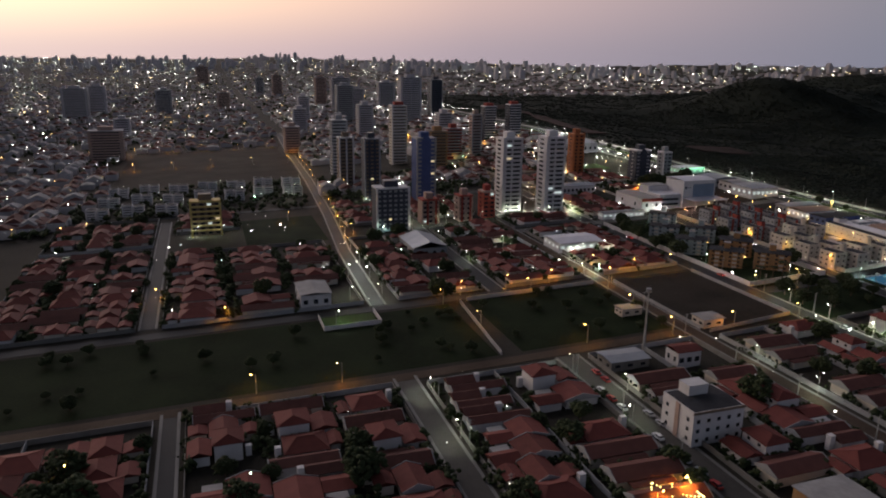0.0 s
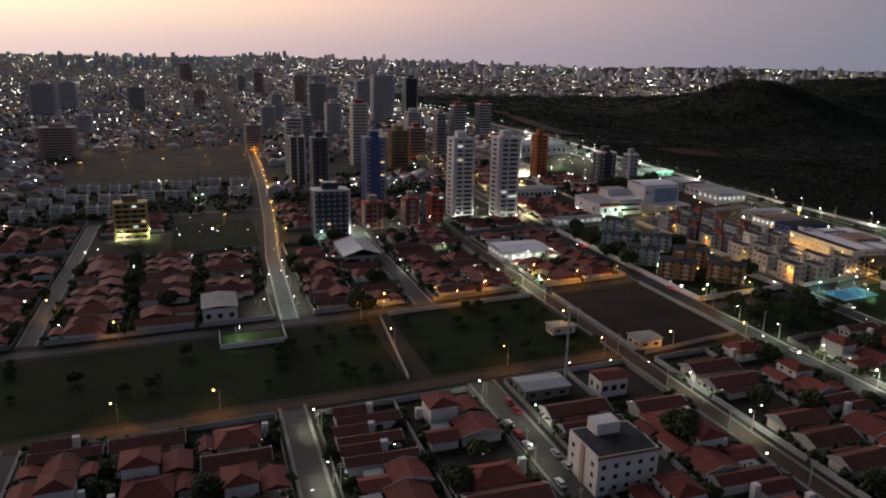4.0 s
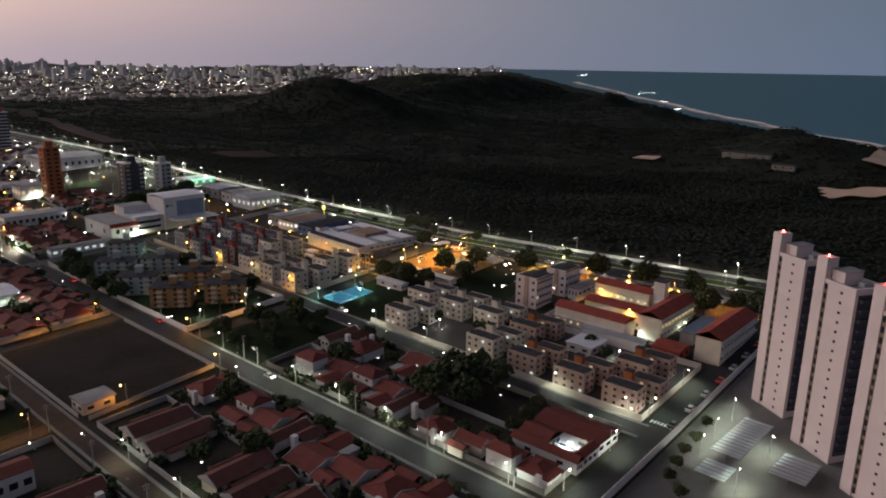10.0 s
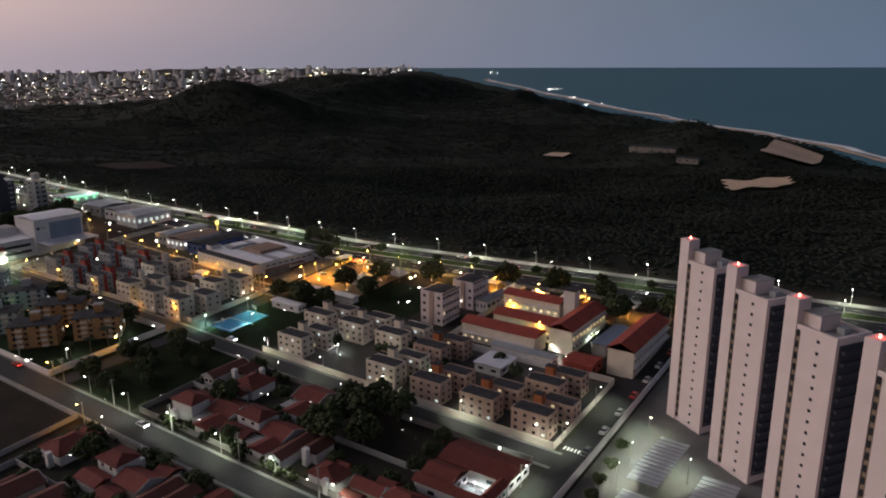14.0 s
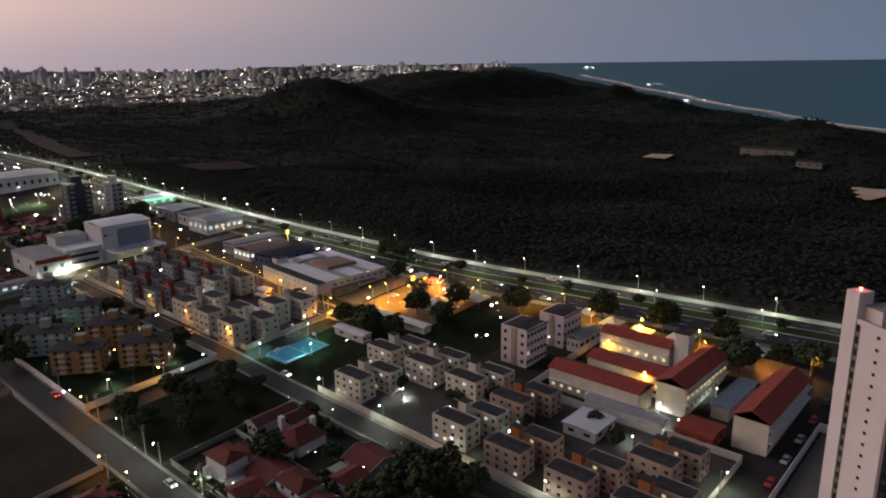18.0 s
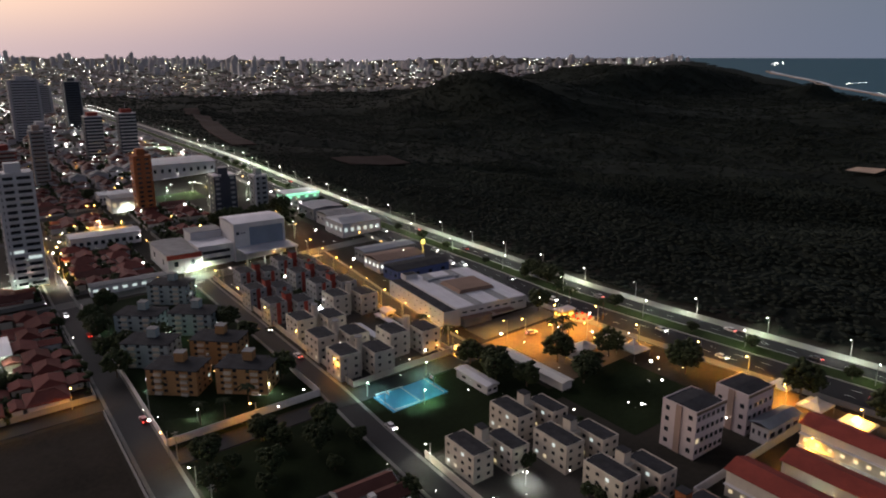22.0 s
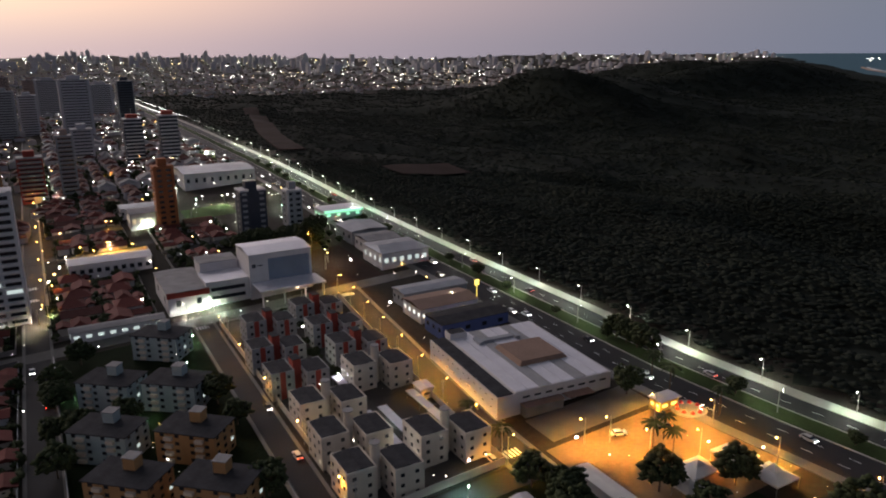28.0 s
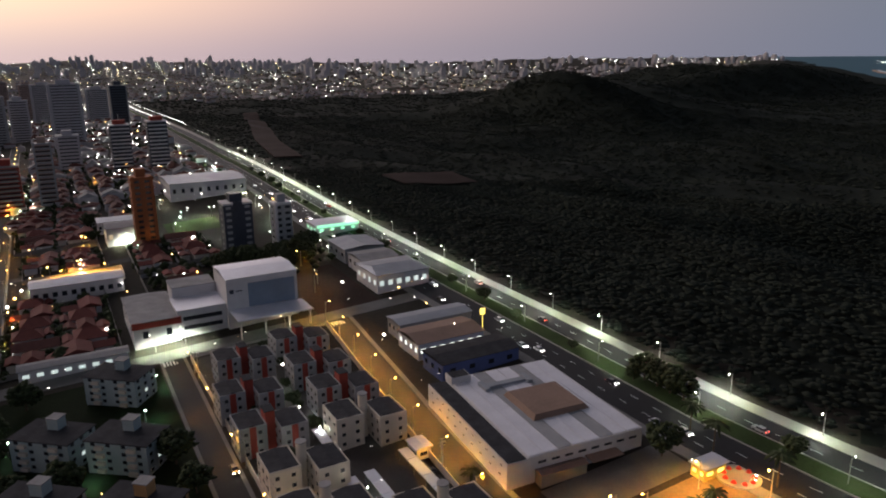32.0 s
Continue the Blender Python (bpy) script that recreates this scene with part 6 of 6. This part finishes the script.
# ---- cars ----
for i, y in enumerate((150, 190, 235, 262, 310, 317, 341, 372, 378, 401, 420, 433, 450, 470, 486, 505, 530, 548, 566, 590, 612, 640, 668, 700)):
    x = float(avenue_x(y)) - (22.4, 26.0, 28.6)[i % 3]
    copy_thing(CARS[(0, 1, 0, 2, 0)[i % 5]], pose(x, y, H(x, y) + 0.1, 0, 0, 180))
for i, y in enumerate((120, 215, 246, 300, 346, 392, 440, 520, 610)):
    x = float(avenue_x(y)) - (6.4, 9.8)[i % 2]
    copy_thing(CARS[(3, 1, 0, 2)[i % 4]], pose(x, y, H(x, y) + 0.1, 0, 0, 0))
for x, y, rz, k in ((336, 291, 250, 0), (348, 287, 70, 1), (205, 240, 180, 0), (206, 318, 0, 3), (262, 268, 180, 0), (261, 330, 0, 0), (262, 360, 180, 1), (205, 400, 0, 3), (201, 430, 180, 2)):
    copy_thing(CARS[k], pose(x, y, H(x, y) + 0.14, 0, 0, rz))
for i in range(12):
    x, y = 86 + PLANT.choice((-2.8, 2.8)), 168 + 6.6 * i
    copy_thing(PLANT.choice(PARKED), pose(x, y, H(x, y) + 0.12, 0, 0, 0))
for i in range(9):
    x = 262 + 12 * i
    copy_thing(PLANT.choice(PARKED), pose(x, 121.5, H(x, 121) + 0.14, 0, 0, 90))
for i in range(12):
    x, y = PLANT.choice((278.8, 302)), 300 + 10.5 * i
    copy_thing(PLANT.choice(PARKED), pose(x, y, H(x, y) + 0.06, 0, 0, PLANT.choice((0, 90))))

# ---- the town further off ----
def far_houses(name, n, test, seed, size, material, label):
    """Small tiled houses far off, too many to count, in one mesh."""
    r = np.random.RandomState(seed)
    got = []
    while sum(map(len, got)) < n:
        a, d = np.radians(r.uniform(-35, 55, n * 2)), 560 + 3600 * r.uniform(0, 1, n * 2) ** 1.5
        x, y = 100 + d * np.sin(a), 60 + d * np.cos(a)
        got.append(np.c_[x, y][test(x, y)])
    p = np.concatenate(got)[:n]
    p[:, 0] = np.round(p[:, 0] / 14) * 14 + r.uniform(-2, 2, n)
    w, dd, h = r.uniform(3.5, 6.5, n) * size, r.uniform(4, 8, n) * size, r.uniform(3, 6.5, n) * size
    z = land(p[:, 0], p[:, 1])
    v = np.zeros((n, 10, 3))
    for i, (sx, sy) in enumerate(((-1, -1), (1, -1), (1, 1), (-1, 1))):
        v[:, i] = np.c_[p[:, 0] + sx * w, p[:, 1] + sy * dd, z - 2]
        v[:, 4 + i] = np.c_[p[:, 0] + sx * w, p[:, 1] + sy * dd, z + h]
    v[:, 8] = np.c_[p[:, 0], p[:, 1] - dd * 0.6, z + h * 1.45]
    v[:, 9] = np.c_[p[:, 0], p[:, 1] + dd * 0.6, z + h * 1.45]
    me = bpy.data.meshes.new(name)
    faces = []
    for b in range(0, 10 * n, 10):
        faces += [(b, b + 1, b + 5, b + 4), (b + 1, b + 2, b + 6, b + 5), (b + 3, b, b + 4, b + 7), (b + 4, b + 5, b + 8), (b + 5, b + 6, b + 9, b + 8), (b + 6, b + 7, b + 9), (b + 7, b + 4, b + 8, b + 9)]
    me.from_pydata(v.reshape(-1, 3).tolist(), [], faces)
    # walls in the pale colour that carries the painted haze
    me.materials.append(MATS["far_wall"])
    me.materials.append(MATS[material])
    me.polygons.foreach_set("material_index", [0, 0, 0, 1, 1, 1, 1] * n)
    tagged(new(name, me), label, "houses", "", "stuff")


def in_town(x, y):
    free = ~((x > -128) & (x < 52) & (y > 560) & (y < 962)) & ~((x > 200) & (x < 372) & (y < 720)) & ~((x > 50) & (x < 240) & (y > 660) & (y < 780))
    land_side = (x < avenue_x(y) - 36) | (y > forest_edge(x) + 10)
    road = (np.abs(x - 203) > 9) & (np.abs(x - np.interp(y, (340, 545, 1130), (31, 42, 66))) > 11)
    return free & land_side & road & (y > 500) & (np.hypot(x - 100, y - 100) > 490)


far_houses("far_houses", 4600, in_town, 21, 1.0, "roof_tile_old", "crowd of small tiled houses with walls paled for haze")
far_houses("far_white_houses", 1500, in_town, 22, 1.1, "flat_roof_light", "crowd of pale flat houses with walls paled for haze")

rng = np.random.RandomState(31)
pts = []
while sum(map(len, pts)) < 5200:
    a, d = np.radians(rng.uniform(-35, 55, 20000)), 540 + 2600 * rng.uniform(0, 1, 20000) ** 1.4
    x, y = 100 + d * np.sin(a), 60 + d * np.cos(a)
    pts.append(np.c_[x, y][in_town(x, y)])
pts = np.concatenate(pts)[:5200]
sz = rng.uniform(1.6, 4.2, len(pts))
v, f = clumps(rng, np.c_[pts, land(pts[:, 0], pts[:, 1]) + sz * 0.8], sz, 0.8)
tagged(new("town_trees", raw_mesh("town_trees", v, f, "foliage")), "dark trees scattered between far houses", "trees", "", "stuff")

def mid_town(x, y):
    """The loose blocks between the school and the far supermarket."""
    return (x > 206) & (x < 345) & (y > 545) & (y < 900) & (np.abs(x - 203) > 10) & ~((x > 210) & (x < 302) & (y < 660)) & ~((x > 280) & (x < 350) & (y < 735) & (y > 600)) & ~((x > 295) & (y < 600))


pts = []
while sum(map(len, pts)) < 1500:
    x, y = rng.uniform(-140, 350, 6000), rng.uniform(440, 900, 6000)
    k = mid_town(x, y) | (x > 262) & (x < 345) & (y > 500) & (y < 545) | (x < 196) & (y > 572) & (y < 700) & (np.abs(x - np.interp(y, (340, 545, 1130), (31, 42, 66))) > 9)
    pts.append(np.c_[x, y][k])
pts = np.concatenate(pts)[:1500]
sz = rng.uniform(1.2, 3.4, len(pts))
v, f = clumps(rng, np.c_[pts, land(pts[:, 0], pts[:, 1]) + sz * 0.8], sz, 0.8)
tagged(new("block_trees", raw_mesh("block_trees", v, f, "foliage")), "dark trees between blocks of the middle town", "trees", "", "stuff")
far_houses("middle_houses", 170, mid_town, 23, 0.8, "roof_tile_old", "small tiled houses and yards between larger halls")

# far high-rises on the skyline
rng = np.random.RandomState(41)
m = Mesh()
for i in range(700):
    a = math.radians(rng.uniform(-34, 58))
    d = 3200 + 1500 * rng.uniform(0, 1) ** 0.7
    x, y = 100 + d * math.sin(a), 60 + d * math.cos(a)
    if not in_town(np.array([x]), np.array([y]))[0]:
        continue
    w, dd, h = rng.uniform(5, 12), rng.uniform(6, 12), rng.uniform(14, 48) * (0.5 + 0.5 * abs(math.sin(3 * a + 1)))
    z = H(x, y)
    m.box(x - w, x + w, y - dd, y + dd, z - 8, z + h)
    if rng.uniform() < 0.5:
        m.box(x - w * 0.4, x + w * 0.4, y - dd * 0.4, y + dd * 0.4, z + h, z + h + 6)
# the skyline's haze is painted in as one pale colour
single("far_skyline", m, "far_tower", "skyline of distant high-rises with haze in their pale colour", "skyline", "", "stuff")


def city_lights(name, n, seed, material, test, d0, d1, size, label, power=1.2, up=(4, 9)):
    r = np.random.RandomState(seed)
    got = []
    while sum(map(len, got)) < n:
        a, d = np.radians(r.uniform(-36, 58, n * 3)), d0 + (d1 - d0) * r.uniform(0, 1, n * 3) ** power
        x, y = 100 + d * np.sin(a), 60 + d * np.cos(a)
        got.append(np.c_[x, y, d][test(x, y)])
    p = np.concatenate(got)[:n]
    s = size * (0.3 + p[:, 2] / 1400) * (0.22 + 1.15 * r.uniform(0, 1, n) ** 4)
    v, f = clumps(r, np.c_[p[:, :2], land(p[:, 0], p[:, 1]) + r.uniform(up[0], up[1], n) + s], s, 0.8)
    tagged(new(name, raw_mesh(name, v, f, material)), label, "lights", "", "stuff")


city_lights("town_lights", 1700, 51, "city_white", in_town, 520, 1900, 0.62, "white lamps scattered through the town", 1.1)
city_lights("town_lights", 420, 52, "city_orange", in_town, 520, 1900, 0.62, "orange lamps scattered through the town", 1.1)
city_lights("far_town_lights", 5000, 53, "far_white", in_town, 1700, 4700, 0.42, "white lights of the far town", 0.8)
city_lights("far_town_lights", 1500, 54, "far_orange", in_town, 1700, 4700, 0.42, "amber lights of the far town", 0.8)
near_town = lambda x, y: (x > -140) & (x < 200) & (y > 110) & (y < 560) & ~((y > 255) & (y < 340)) & (np.abs(x - 86) > 6)
city_lights("porch_lights", 210, 55, "city_white", near_town, 130, 520, 0.75, "small porch lamps among the houses", 0.8, (2.2, 3.6))

middle = lambda x, y: (x > 205) & (x < 366) & (y > 130) & (y < 720) & (np.abs(x - 260) > 6) & (np.abs(x - 312) > 6) & ~((x > 306) & (y > 300) & (y < 370)) & ~((x > 208) & (x < 256) & (y > 250) & (y < 290))
city_lights("yard_lights", 300, 56, "city_white", middle, 130, 720, 0.9, "white lamps in yards of the flats and halls", 0.8, (2.4, 3.8))
city_lights("yard_lights", 75, 57, "city_orange", middle, 300, 720, 0.9, "amber lamps in yards of the halls", 0.8, (2.4, 3.8))

LIT = random.Random(17)
for i in range(64):
    x, y = LIT.choice((0, 1, 1)), 0
    if x:
        x, y = LIT.uniform(208, 350), LIT.uniform(452, 880)
    else:
        x, y = LIT.uniform(-130, 195), LIT.uniform(345, 700)
    lamp(LIT.choice(("white", "white", "green", "orange")), round(x, 1), round(y, 1), LIT.uniform(0, 360), 650, "town lamps")
for x, y, k in ((110, 540, "white"), (128, 536, "green"), (160, 492, "white"), (176, 494, "white"), (186, 476, "white"), (204, 478, "white"), (66, 472, "green"), (86, 474, "white"), (96, 580, "green"), (76, 578, "white"), (140, 560, "green"), (150, 700, "white"), (190, 690, "green"), (212, 722, "green"), (112, 480, "white"), (136, 478, "white"), (-50, 508, "white"), (-34, 508, "white")):
    lamp(k, x, y, 0, 800 if x < 0 else 2000, "lamps below the towers")
by_avenue = lambda x, y: (y > 620) & (y < 1930) & (x < avenue_x(y) - 36) & (x > avenue_x(y) - 95 - 0.03 * y)
city_lights("shop_lights", 330, 58, "city_white", by_avenue, 560, 1950, 0.8, "bright white lamps of shops along the avenue", 1.0, (3, 7))
for y in range(600, 960, 40):
    lamp("white", float(avenue_x(y)) - 44, y, 0, 2200, "shop lamps")
m = Mesh()
for y in np.arange(1165, 1960, 27):
    for off in (-0.4, -15.5):
        x = float(avenue_x(y)) + off
        m.cyl(x, float(y), 0.4, H(x, y) + 7, H(x, y) + 7.7, 8)
single("far_avenue_lights", m, "city_white", "white lamps far along the avenue", "lights", "", "stuff")


# lights along the shore road
m = Mesh()
for x, y, n, spread in ((3930, 2325, 8, 90), (3134, 1530, 9, 60), (2796, 1290, 6, 30), (2560, 1095, 9, 50), (2454, 945, 5, 30)):
    for i in range(n):
        px, py = x + rng.uniform(-spread, spread), y + rng.uniform(-spread, spread) * 0.6
        m.cyl(px, py, 0.0004 * x, H(px, py) + 5, H(px, py) + 5 + 0.0006 * x, 6)
single("shore_lights", m, "city_white", "white lamps of houses along the shore", "lights", "", "stuff")

# a long low roof with lit windows among the dunes
for x0, x1, y0, y1 in ((872, 890, 284, 336), (836, 848, 250, 272)):
    shed("dune_station", x0, x1, y0, y1, 4.5, 1.0, "rough_render", "flat_roof", "long low grey-roofed building in the dune forest", "building", 0, 5, "glass_dark")

# a yard hung with strings of yellow bulbs
m = Mesh()
for ax, ay, bx, by in ((56, 157, 63, 169), (63, 169, 72, 159), (60, 155, 68, 167), (72, 159, 74, 169)):
    for i in range(14):
        u = (i + 0.5) / 14
        x, y = ax + (bx - ax) * u, ay + (by - ay) * u
        z = H(x, y) + 5.2 - 1.2 * math.sin(math.pi * u)
        m.cyl(x, y, 0.16, z, z + 0.3, 6)
single("string_lights", m, "string_bulb", "strings of yellow bulbs over a yard", "lights", "", "stuff")
tent(65, 160, 7, 7, 2.7, 1.8, "white peaked tent under strings of bulbs")
for x, y in ((60, 162), (69, 165)):
    lamp("orange", x, y, 0, 1000, "yard lamps")
lamp("orange", -85, 226, 0, 500)
lamp("green", -36, 210, 0, 500, "yard lamps")
lamp("white", -127, 473, 0, 900)
